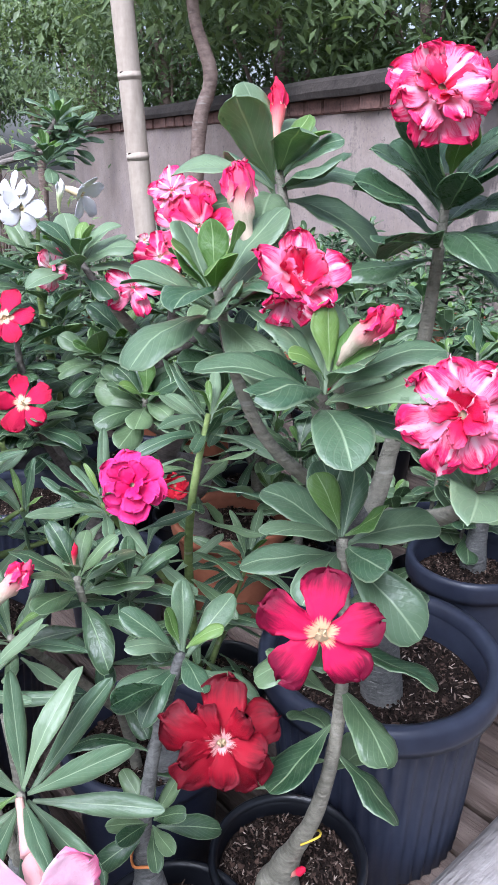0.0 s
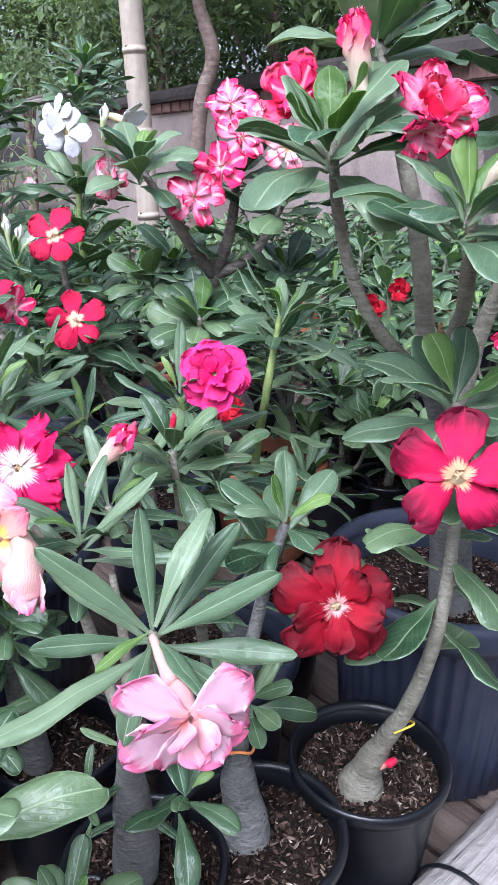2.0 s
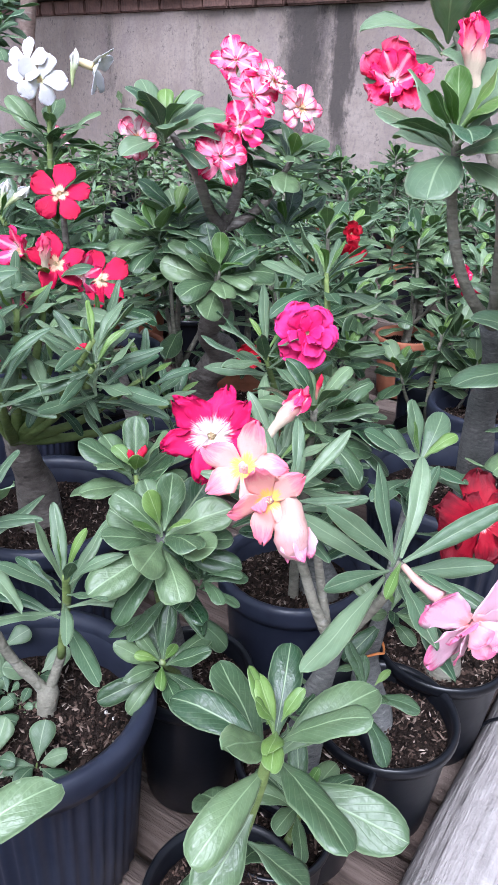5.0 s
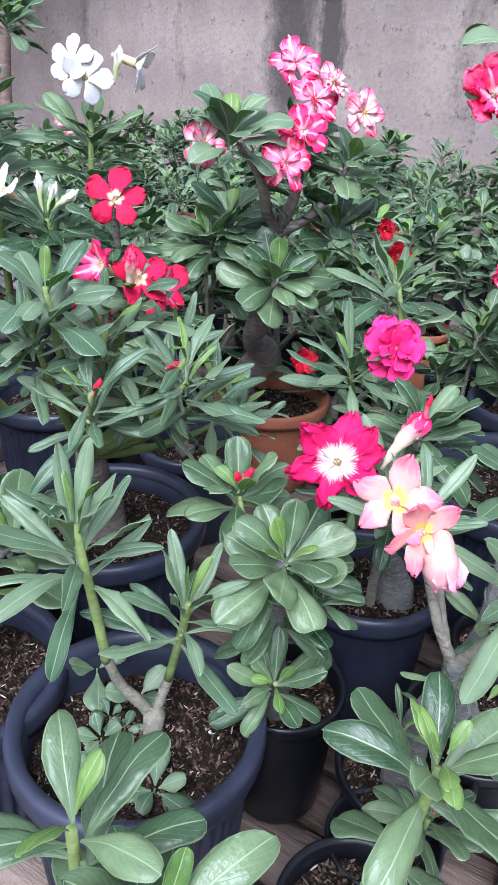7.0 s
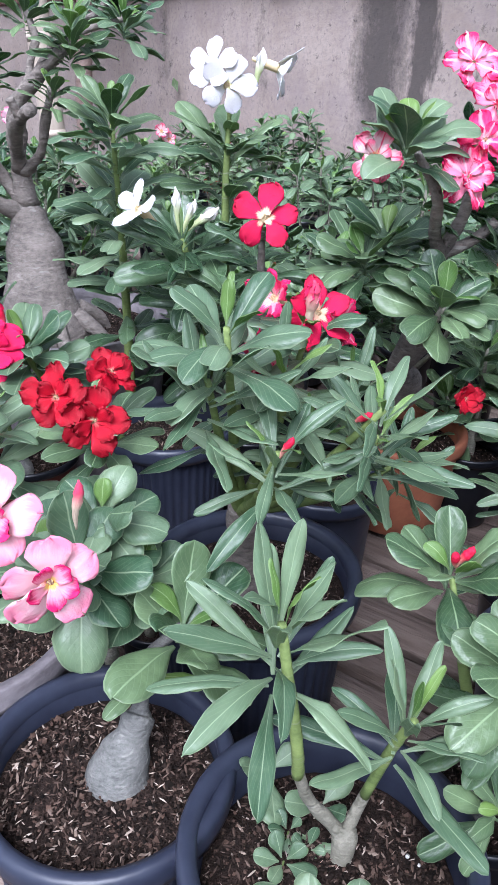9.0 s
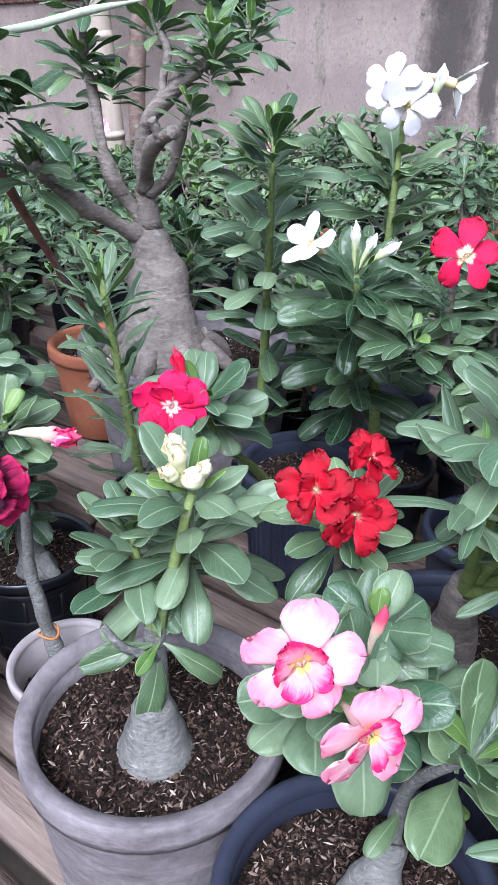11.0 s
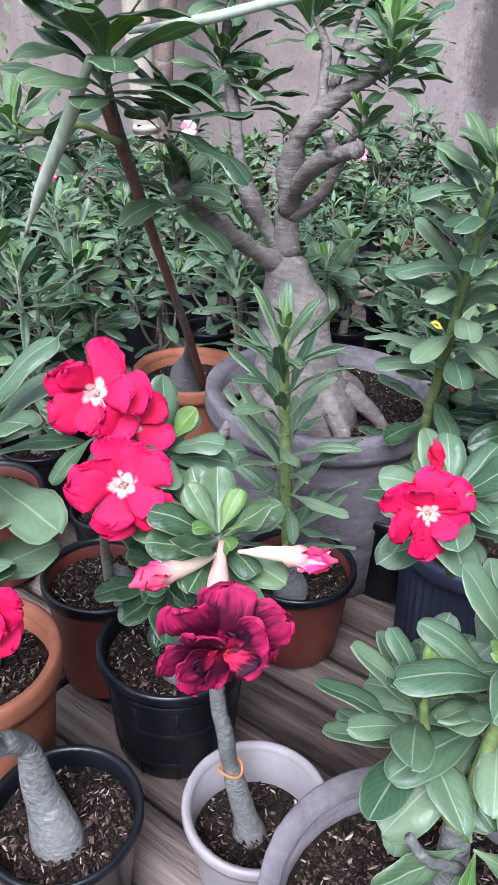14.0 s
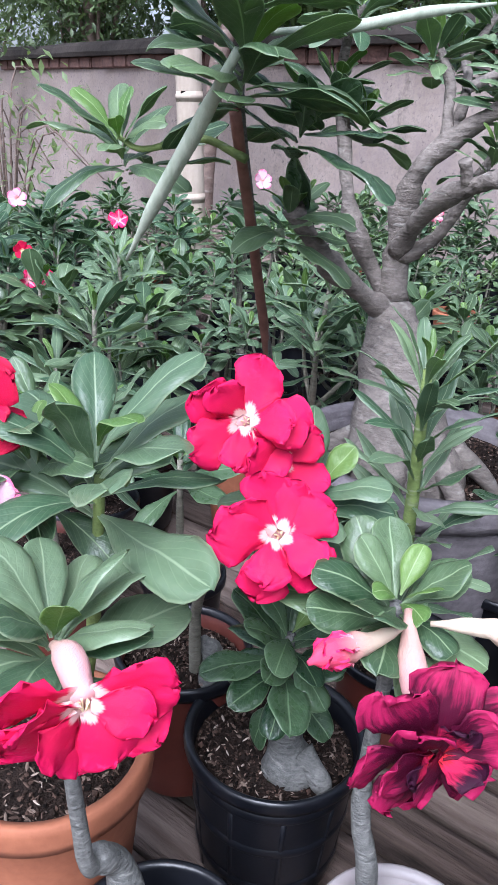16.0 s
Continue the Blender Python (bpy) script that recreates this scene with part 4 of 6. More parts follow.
pot(-0.165, 0.440, 0.070, 0.13, "black", 0.022, 0.76, 170)
k = plant(-0.172, 0.440, 0.105, "forked desert rose with pale pink and peach flowers")
limb(k, [(-0.172, 0.440, 0.095), (-0.171, 0.436, 0.15), (-0.170, 0.425, 0.21), (-0.168, 0.41, 0.26), (-0.165, 0.40, 0.305)], (0.021, 0.022, 0.017, 0.011, 0.009), BARK, "trunk")
limb(k, [(-0.166, 0.402, 0.30), (-0.155, 0.385, 0.335), (-0.145, 0.366, 0.375), (-0.141, 0.357, 0.41)], (0.009, 0.0075, 0.006, 0.0045), STEM_GREY)
limb(k, [(-0.167, 0.403, 0.30), (-0.182, 0.412, 0.335), (-0.198, 0.42, 0.39), (-0.222, 0.415, 0.45)], (0.008, 0.007, 0.006, 0.004), STEM_GREY)
limb(k, [(-0.168, 0.405, 0.295), (-0.17, 0.43, 0.34), (-0.178, 0.44, 0.40)], (0.007, 0.006, 0.004), STEM_GREY)
rosette(k, (-0.141, 0.356, 0.413), "narrow", 10, 0.095, "pale", (0.05, -0.55, 0.8), 1, 92, 48)
rosette(k, (-0.196, 0.44, 0.435), "narrow", 9, 0.075, "pale", (0.2, -0.3, 1), 1, 90, 35)
rosette(k, (-0.205, 0.405, 0.235), "narrow", 7, 0.045, "green", (-0.3, -0.4, 1), 2, 85, 25)
rosette(k, (-0.125, 0.40, 0.245), "mid", 7, 0.05, "deep", (0.3, -0.3, 1), 1, 85, 30)
stem_leaves(k, (-0.17, 0.43, 0.17), (-0.166, 0.41, 0.28), 7, "narrow", 0.048, "green", 70)
limb(k, [(-0.141, 0.354, 0.41), (-0.134, 0.338, 0.404), (-0.126, 0.322, 0.402)], (0.003, 0.004, 0.007), BUD_BLUSH, "flower_stalk", 8)
flower(k, (-0.116, 0.296, 0.398), (0.22, -0.90, -0.10), 0.033, "pale_pink", ((5, 1.05, 84), (4, 0.80, 58), (3, 0.62, 26)), "wide", "blush", 1.1, "pale pink double flower", (-0.126, 0.322, 0.402), 0.0, 0.86)
flower(k, (-0.250, 0.398, 0.479), (-0.30, -0.80, 0.45), 0.029, "peach", ((5, 1.0, 70),), "point", None, 1.1, "peach flower with a yellow throat", None, 0.2)
flower(k, (-0.236, 0.380, 0.460), (0.0, -0.97, 0.05), 0.028, "peach", ((5, 1.0, 72),), "point", None, 1.1, "peach flower with a yellow throat", None, -0.4)
for gx, gy in ((-0.142, 0.392), (-0.205, 0.408), (-0.128, 0.43)):
    limb(k, [(gx, gy, 0.108), (gx + 0.001, gy, 0.112)], (0.0035, 0.0028), PEBBLE, "pebble", 8)
bud(k, (-0.226, 0.390, 0.468), (-0.214, 0.368, 0.414), 0.019, BUD_BLUSH)

pot(-0.274, 0.322, 0.070, 0.13, "black", 0.022, 0.76, 200)
m_ = plant(-0.274, 0.322, 0.105, "desert rose with large broad glossy leaves in a black pot")
limb(m_, [(-0.274, 0.325, 0.09), (-0.276, 0.318, 0.14), (-0.275, 0.30, 0.21), (-0.266, 0.292, 0.27), (-0.253, 0.290, 0.335)], (0.010, 0.009, 0.008, 0.0075, 0.006), STEM_GREEN, "stem")
rosette(m_, (-0.252, 0.290, 0.338), "mid", 8, 0.092, "green", (0.02, -0.25, 1), 2, 88, 26, 0.05)
rosette(m_, (-0.252, 0.289, 0.350), "mid", 4, 0.060, "young", (0.02, -0.25, 1), 4, 60, 22, 0.01)
stem_leaves(m_, (-0.276, 0.31, 0.17), (-0.262, 0.29, 0.28), 5, "broad", 0.065, "green", 95)

pot(-0.215, 0.385, 0.055, 0.115, "black", 0.022, 0.76, 120)
m2 = plant(-0.212, 0.372, 0.09, "small seedling desert rose with a tiny red bud")
limb(m2, [(-0.212, 0.372, 0.085), (-0.208, 0.355, 0.14), (-0.205, 0.345, 0.19)], (0.007, 0.006, 0.004), STEM_GREEN, "stem")
rosette(m2, (-0.205, 0.345, 0.195), "mid", 9, 0.055, "green", (0.1, -0.3, 1), 2, 85, 25)
bud(m2, (-0.205, 0.342, 0.20), (-0.203, 0.335, 0.225), 0.004, BUD_RED)

pot(-0.112, 0.650, 0.092, 0.20, "navy", 0.035, 0.74, 240)
i_ = plant(-0.115, 0.640, 0.16, "desert rose with grey-green leaves and a magenta star flower")
limb(i_, [(-0.085, 0.63, 0.15), (-0.085, 0.63, 0.185), (-0.09, 0.632, 0.215), (-0.10, 0.635, 0.24)], (0.030, 0.028, 0.016, 0.008), BARK, "caudex")
limb(i_, [(-0.118, 0.630, 0.15), (-0.124, 0.615, 0.23), (-0.135, 0.575, 0.34), (-0.143, 0.545, 0.45)], (0.010, 0.009, 0.007, 0.005), STEM_GREY, "stem")
limb(i_, [(-0.13, 0.60, 0.27), (-0.16, 0.56, 0.34), (-0.19, 0.505, 0.42)], (0.008, 0.0065, 0.0045), STEM_GREY)
rosette(i_, (-0.143, 0.545, 0.455), "mid", 10, 0.072, "green", (0, -0.2, 1), 0, 92, 20)
rosette(i_, (-0.190, 0.503, 0.425), "narrow", 10, 0.078, "pale", (-0.1, -0.3, 1), 2, 92, 30)
rosette(i_, (-0.104, 0.575, 0.43), "mid", 9, 0.07, "deep", (0.2, 0, 1), 1, 92, 35)
stem_leaves(i_, (-0.124, 0.61, 0.26), (-0.140, 0.555, 0.42), 12, "mid", 0.072, "deep", 70)
flower(i_, (-0.252, 0.490, 0.459), (-0.2, -0.92, 0.3), 0.0365, "magenta_star", ((6, 1.0, 84), (5, 0.92, 80)), "slim", None, 1.1, "magenta star flower with a white throat")
bud(i_, (-0.205, 0.50, 0.440), (-0.165, 0.505, 0.492), 0.011, BUD_PINK)
bud(i_, (-0.143, 0.543, 0.46), (-0.141, 0.54, 0.487), 0.004, BUD_RED)

# ---- middle of the bench ----
pot(-0.032, 1.215, 0.108, 0.175, "terracotta", 0.03, 0.72, 260)
p_ = plant(-0.100, 1.20, 0.14, "old desert rose with pink-edged white flowers in terracotta")
limb(p_, [(-0.090, 1.205, 0.13), (-0.098, 1.20, 0.17), (-0.108, 1.17, 0.235), (-0.088, 1.12, 0.295), (-0.125, 1.08, 0.345), (-0.116, 1.05, 0.40), (-0.134, 1.025, 0.46), (-0.121, 1.01, 0.525)], (0.034, 0.034, 0.026, 0.031, 0.018, 0.024, 0.015, 0.013), BARK_OLD, "trunk", 16, 0.25)
limb(p_, [(-0.121, 1.01, 0.52), (-0.145, 0.985, 0.555), (-0.172, 0.94, 0.605), (-0.205, 0.94, 0.655)], (0.014, 0.012, 0.010, 0.006), BARK_OLD)
limb(p_, [(-0.121, 1.01, 0.52), (-0.10, 1.0, 0.58), (-0.09, 1.01, 0.66)], (0.014, 0.012, 0.007), BARK_OLD)
limb(p_, [(-0.121, 1.01, 0.52), (-0.07, 1.0, 0.55), (-0.03, 0.98, 0.62)], (0.013, 0.010, 0.006), BARK_OLD)
limb(p_, [(-0.118, 1.05, 0.39), (-0.138, 0.98, 0.43), (-0.138, 0.952, 0.475)], (0.010, 0.008, 0.006), STEM_GREY)
rosette(p_, (-0.210, 0.945, 0.665), "broad", 12, 0.082, "pale", (0, -0.2, 1), 3, 82, 22)
rosette(p_, (-0.138, 0.951, 0.480), "broad", 14, 0.086, "green", (0, -0.45, 1), 3, 95, 28)
rosette(p_, (-0.03, 0.985, 0.625), "broad", 12, 0.08, "green", (0.2, -0.2, 1), 2, 95, 35)
rosette(p_, (-0.09, 1.01, 0.655), "broad", 10, 0.075, "deep", (0.1, 0, 1), 1, 100, 35)
rosette(p_, (-0.176, 1.051, 0.539), "broad", 12, 0.08, "green", (-0.2, -0.2, 1), 2, 95, 35)
rosette(p_, (-0.211, 1.033, 0.518), "broad", 11, 0.078, "green", (-0.3, -0.2, 1), 2, 95, 35)
rosette(p_, (-0.02, 1.02, 0.53), "broad", 12, 0.078, "deep", (0.3, -0.2, 1), 2, 95, 35)
stem_leaves(p_, (-0.14, 0.99, 0.50), (-0.07, 1.0, 0.60), 10, "broad", 0.07, "deep", 85)
for at, face, r in (((-0.10, 1.031, 0.735), (-0.1, -0.75, 0.65), 0.034), ((-0.03, 0.956, 0.682), (0.1, -0.95, 0.25), 0.029), ((-0.142, 0.932, 0.626), (0.2, -0.85, 0.35), 0.034), ((-0.085, 0.99, 0.695), (0.1, -0.8, 0.5), 0.034), ((-0.112, 0.96, 0.660), (-0.1, -0.85, 0.4), 0.032), ((-0.055, 1.0, 0.715), (0.3, -0.6, 0.7), 0.026), ((-0.245, 0.945, 0.645), (-0.5, -0.8, 0.25), 0.028)):
    flower(p_, at, face, r * 0.92, "stripe_pink" if r < 0.03 else "picotee" if r > 0.033 else "rose", ((5, 1.0, 76), (4, 0.6, 50)), "lobe")

pot(-0.035, 0.815, 0.065, 0.15, "black", 0.025, 0.76, 120)
a_ = plant(-0.060, 0.80, 0.12, "narrow-leaved desert rose with a magenta double flower")
limb(a_, [(-0.06, 0.80, 0.11), (-0.068, 0.79, 0.22), (-0.07, 0.765, 0.34), (-0.06, 0.735, 0.44), (-0.045, 0.79, 0.51)], (0.010, 0.009, 0.008, 0.007, 0.005), STEM_GREEN, "stem")
limb(a_, [(-0.068, 0.78, 0.27), (-0.11, 0.73, 0.36), (-0.148, 0.688, 0.45)], (0.008, 0.006, 0.0045), STEM_GREEN)
rosette(a_, (-0.148, 0.685, 0.460), "narrow", 12, 0.088, "pale", (-0.1, -0.2, 1), 3, 92, 22)
rosette(a_, (-0.042, 0.798, 0.512), "narrow", 13, 0.09, "pale", (0.1, -0.1, 1), 3, 92, 22)
stem_leaves(a_, (-0.062, 0.797, 0.16), (-0.07, 0.77, 0.32), 16, "narrow", 0.09, "green", 60)
stem_leaves(a_, (-0.05, 0.80, 0.15), (0.0, 0.84, 0.30), 12, "narrow", 0.085, "deep", 60)
limb(a_, [(-0.058, 0.80, 0.14), (0.0, 0.84, 0.30)], (0.007, 0.004), STEM_GREEN)
rosette(a_, (0.0, 0.84, 0.305), "narrow", 10, 0.085, "green", (0.2, -0.1, 1), 1, 92, 22)
stem_leaves(a_, (-0.07, 0.765, 0.32), (-0.05, 0.77, 0.48), 12, "narrow", 0.085, "green", 70)
stem_leaves(a_, (-0.062, 0.74, 0.42), (-0.046, 0.785, 0.50), 9, "narrow", 0.08, "pale", 65)
stem_leaves(a_, (-0.09, 0.75, 0.32), (-0.14, 0.70, 0.44), 8, "narrow", 0.08, "pale", 70)
flower(a_, (-0.112, 0.660, 0.483), (0.0, -0.9, 0.4), 0.031, "magenta", ((6, 1.0, 84), (5, 0.82, 62), (4, 0.56, 38)), "wide", None, 1.0, "magenta double flower")

pot(-0.393, 0.845, 0.128, 0.21, "navy", 0.035, 0.78, 320)
s_ = plant(-0.400, 0.84, 0.17, "spreading narrow-leaved desert rose with red flowers in navy pot")
limb(s_, [(-0.40, 0.84, 0.15), (-0.40, 0.84, 0.22), (-0.41, 0.82, 0.28), (-0.42, 0.80, 0.33)], (0.036, 0.031, 0.023, 0.017), BARK_OLD, "caudex")
for tip, kind, n, size, tone in (((-0.328, 0.688, 0.452), "narrow", 9, 0.085, "pale"), ((-0.329, 0.683, 0.480), "narrow", 8, 0.08, "pale"), ((-0.472, 0.712, 0.506), "narrow", 10, 0.088, "pale"), ((-0.426, 0.660, 0.462), "narrow", 9, 0.082, "pale"), ((-0.456, 0.715, 0.548), "mid", 9, 0.075, "pale"), ((-0.365, 0.78, 0.52), "mid", 9, 0.07, "pale"), ((-0.40, 0.73, 0.50), "narrow", 9, 0.08, "pale"), ((-0.31, 0.79, 0.46), "narrow", 10, 0.075, "pale"), ((-0.37, 0.73, 0.44), "narrow", 7, 0.075, "deep"), ((-0.265, 0.80, 0.39), "narrow", 10, 0.085, "pale"), ((-0.225, 0.83, 0.34), "narrow", 9, 0.08, "pale")):
    mid = Vector((-0.42, 0.80, 0.33)).lerp(Vector(tip), 0.5) + Vector((0, 0, -0.02))
    limb(s_, [(-0.42, 0.80, 0.32), mid, tip], (0.012, 0.008, 0.0045), STEM_GREEN, "branch", 9)
    rosette(s_, tip, kind, n, size * 1.06, tone, (0, -0.25, 1), 2, 95, 24, 0.05)
    stem_leaves(s_, mid, tip, 5, kind, size * 0.9, tone, 75)
flower(s_, (-0.356, 0.780, 0.535), (0.2, -0.7, 0.6), 0.030, "red_pink", ((5, 1.0, 60),), "slim")
flower(s_, (-0.330, 0.790, 0.518), (0.5, -0.7, 0.3), 0.022, "rose", ((5, 1.0, 55),), "slim")
flower(s_, (-0.395, 0.80, 0.545), (-0.6, -0.5, 0.5), 0.032, "rose", ((5, 0.85, 45),), "slim")
flower(s_, (-0.40, 0.775, 0.50), (-0.6, -0.6, 0.1), 0.030, "rose", ((5, 0.85, 45),), "slim")
bud(s_, (-0.366, 0.775, 0.52), (-0.368, 0.765, 0.57), 0.009, BUD_PINK)
bud(s_, (-0.426, 0.655, 0.46), (-0.418, 0.648, 0.482), 0.005, BUD_RED)
bud(s_, (-0.35, 0.70, 0.46), (-0.335, 0.69, 0.475), 0.005, BUD_RED)

pot(-0.220, 1.085, 0.088, 0.17, "navy", 0.03, 0.78, 120)
g_ = plant(-0.225, 1.085, 0.14, "desert rose with bright red single flowers")
limb(g_, [(-0.225, 1.085, 0.13), (-0.265, 1.080, 0.28), (-0.325, 1.075, 0.43), (-0.335, 1.062, 0.545)], (0.020, 0.013, 0.008, 0.005), BARK_OLD, "trunk")
limb(g_, [(-0.265, 1.08, 0.28), (-0.29, 1.02, 0.38), (-0.30, 0.955, 0.46)], (0.012, 0.008, 0.005), BARK_OLD)
rosette(g_, (-0.337, 1.085, 0.520), "mid", 13, 0.085, "deep", (0, 0.05, 1), 0, 100, 60, 0.06)
rosette(g_, (-0.30, 0.975, 0.448), "mid", 12, 0.08, "green", (0, 0.0, 1), 0, 100, 55, 0.05)
rosette(g_, (-0.38, 1.05, 0.47), "mid", 12, 0.08, "green", (-0.2, -0.2, 1), 2, 98, 30)
stem_leaves(g_, (-0.30, 1.077, 0.36), (-0.334, 1.068, 0.50), 12, "mid", 0.08, "deep", 75)
flower(g_, (-0.338, 1.035, 0.568), (0.05, -0.9, 0.4), 0.036, "red_pink", ((5, 1.0, 84),), "lobe")
flower(g_, (-0.298, 0.942, 0.474), (0.1, -0.9, 0.35), 0.034, "red_pink", ((5, 1.0, 80),), "lobe")

pot(-0.28, 1.30, 0.075, 0.16, "black", 0.03, 0.76, 60)
f_ = plant(-0.31, 1.29, 0.13, "tall desert rose with pure white flowers")
limb(f_, [(-0.30, 1.30, 0.12), (-0.33, 1.27, 0.35), (-0.342, 1.24, 0.55), (-0.335, 1.245, 0.68)], (0.018, 0.011, 0.008, 0.005), STEM_GREEN, "stem")
stem_leaves(f_, (-0.325, 1.28, 0.30), (-0.340, 1.250, 0.625), 44, "mid", 0.106, "green", 46)
rosette(f_, (-0.335, 1.265, 0.630), "mid", 9, 0.078, "green", (0, 0.1, 1), 0, 92, 55)
flower(f_, (-0.347, 1.205, 0.700), (-0.1, -0.95, 0.05), 0.032, "white", ((5, 1.0, 80),), "lobe")
flower(f_, (-0.364, 1.222, 0.722), (-0.5, -0.7, 0.35), 0.030, "white", ((5, 1.0, 75),), "lobe")
flower(f_, (-0.262, 1.255, 0.718), (0.8, -0.3, -0.25), 0.038, "white", ((5, 1.0, 56),), "slim")
bud(f_, (-0.30, 1.245, 0.69), (-0.292, 1.24, 0.745), 0.009, BUD_WHITE)

pot(-0.25, 1.445, 0.115, 0.20, "navy", 0.03, 0.78, 160)
z_ = plant(-0.315, 1.36, 0.16, "slender desert rose with white flowers and dark narrow leaves")
limb(z_, [(-0.31, 1.37, 0.15), (-0.33, 1.35, 0.22), (-0.37, 1.25, 0.36), (-0.42, 1.14, 0.52)], (0.020, 0.012, 0.008, 0.006), STEM_GREEN, "stem")
limb(z_, [(-0.305, 1.375, 0.145), (-0.312, 1.37, 0.185), (-0.322, 1.36, 0.215), (-0.336, 1.338, 0.245)], (0.034, 0.030, 0.020, 0.0115), BARK, "caudex", 18)
stem_leaves(z_, (-0.335, 1.34, 0.24), (-0.418, 1.14, 0.51), 34, "mid", 0.108, "deep", 45)
rosette(z_, (-0.422, 1.134, 0.525), "narrow", 9, 0.08, "deep", (-0.1, -0.3, 1), 2, 85, 25)
flower(z_, (-0.478, 1.148, 0.562), (-0.72, -0.35, 0.62), 0.034, "white", ((5, 1.0, 68),), "slim")
bud(z_, (-0.425, 1.135, 0.53), (-0.43, 1.13, 0.59), 0.007, BUD_WHITE)
bud(z_, (-0.42, 1.135, 0.53), (-0.405, 1.125, 0.575), 0.007, BUD_WHITE)
bud(z_, (-0.415, 1.14, 0.53), (-0.375, 1.12, 0.565), 0.009, BUD_WHITE)

pot(-0.47, 1.42, 0.07, 0.15, "black", 0.03, 0.76, 0)
h_ = plant(-0.48, 1.38, 0.12, "upright leafy desert rose beside the grey wall")
limb(h_, [(-0.475, 1.40, 0.11), (-0.48, 1.34, 0.40), (-0.492, 1.27, 0.66)], (0.016, 0.010, 0.005), STEM_GREEN, "stem")
stem_leaves(h_, (-0.480, 1.33, 0.40), (-0.490, 1.28, 0.63), 36, "mid", 0.098, "pale", 48)
stem_leaves(h_, (-0.477, 1.385, 0.20), (-0.48, 1.34, 0.40), 16, "mid", 0.08, "deep", 55)
rosette(h_, (-0.493, 1.266, 0.665), "mid", 12, 0.085, "green", (0, -0.1, 1), 3, 75, 15, 0.04)

# ---- pots along the near edge ----
pot(-0.258, 0.545, 0.066, 0.165, "black", 0.024, 0.74, 150)
q_ = plant(-0.270, 0.53, 0.13, "bushy desert rose with small red buds in a black pot")
limb(q_, [(-0.27, 0.53, 0.12), (-0.275, 0.525, 0.18), (-0.285, 0.515, 0.27), (-0.295, 0.49, 0.37)], (0.019, 0.016, 0.009, 0.005), BARK, "trunk")
limb(q_, [(-0.278, 0.525, 0.2), (-0.295, 0.55, 0.30), (-0.304, 0.58, 0.38)], (0.010, 0.007, 0.004), STEM_GREEN)
limb(q_, [(-0.275, 0.52, 0.18), (-0.29, 0.49, 0.22), (-0.30, 0.468, 0.25)], (0.007, 0.005, 0.004), STEM_GREEN)
rosette(q_, (-0.295, 0.476, 0.385), "broad", 12, 0.066, "green", (0, -0.35, 1), 3, 95, 25)
rosette(q_, (-0.304, 0.580, 0.388), "broad", 11, 0.066, "green", (0, -0.2, 1), 2, 92, 25)
rosette(q_, (-0.300, 0.466, 0.252), "mid", 10, 0.056, "green", (-0.05, -0.6, 1), 3, 95, 30)
rosette(q_, (-0.262, 0.465, 0.345), "mid", 9, 0.05, "deep", (0.2, -0.3, 1), 1, 92, 30)
stem_leaves(q_, (-0.28, 0.52, 0.25), (-0.294, 0.485, 0.37), 12, "mid", 0.065, "deep", 80)
bud(q_, (-0.304, 0.578, 0.392), (-0.295, 0.572, 0.415), 0.006, BUD_RED)
bud(q_, (-0.304, 0.578, 0.392), (-0.311, 0.572, 0.412), 0.005, BUD_RED)

pot(-0.420, 0.498, 0.118, 0.215, "navy", 0.05, 0.78, 420, 0, "", "large navy plastic pot with dark soil and small weeds")
r_ = plant(-0.402, 0.532, 0.16, "two-stemmed desert rose with grey-green leaves")
limb(r_, [(-0.407, 0.505, 0.150), (-0.405, 0.508, 0.170), (-0.402, 0.513, 0.192), (-0.400, 0.516, 0.200)], (0.0115, 0.0105, 0.0125, 0.009), STEM_GREY, "trunk", 14, 0.3)
limb(r_, [(-0.402, 0.514, 0.190), (-0.415, 0.520, 0.208), (-0.431, 0.524, 0.232), (-0.443, 0.521, 0.270)], (0.0100, 0.0088, 0.0080, 0.0074), STEM_GREY)
limb(r_, [(-0.442, 0.521, 0.265), (-0.447, 0.517, 0.31), (-0.460, 0.526, 0.41)], (0.0074, 0.0070, 0.0055), STEM_GREEN)
limb(r_, [(-0.402, 0.514, 0.190), (-0.394, 0.517, 0.210), (-0.386, 0.518, 0.233)], (0.0090, 0.0078, 0.0068), STEM_GREY)
limb(r_, [(-0.387, 0.518, 0.230), (-0.378, 0.503, 0.298), (-0.376, 0.484, 0.345)], (0.0068, 0.0064, 0.005), STEM_GREEN)
rosette(r_, (-0.460, 0.527, 0.415), "narrow", 15, 0.094, "pale", (0, -0.15, 1), 2, 90, 10, 0.08)
rosette(r_, (-0.376, 0.484, 0.350), "narrow", 12, 0.085, "pale", (0.1, -0.2, 1), 2, 96, 15, 0.06)
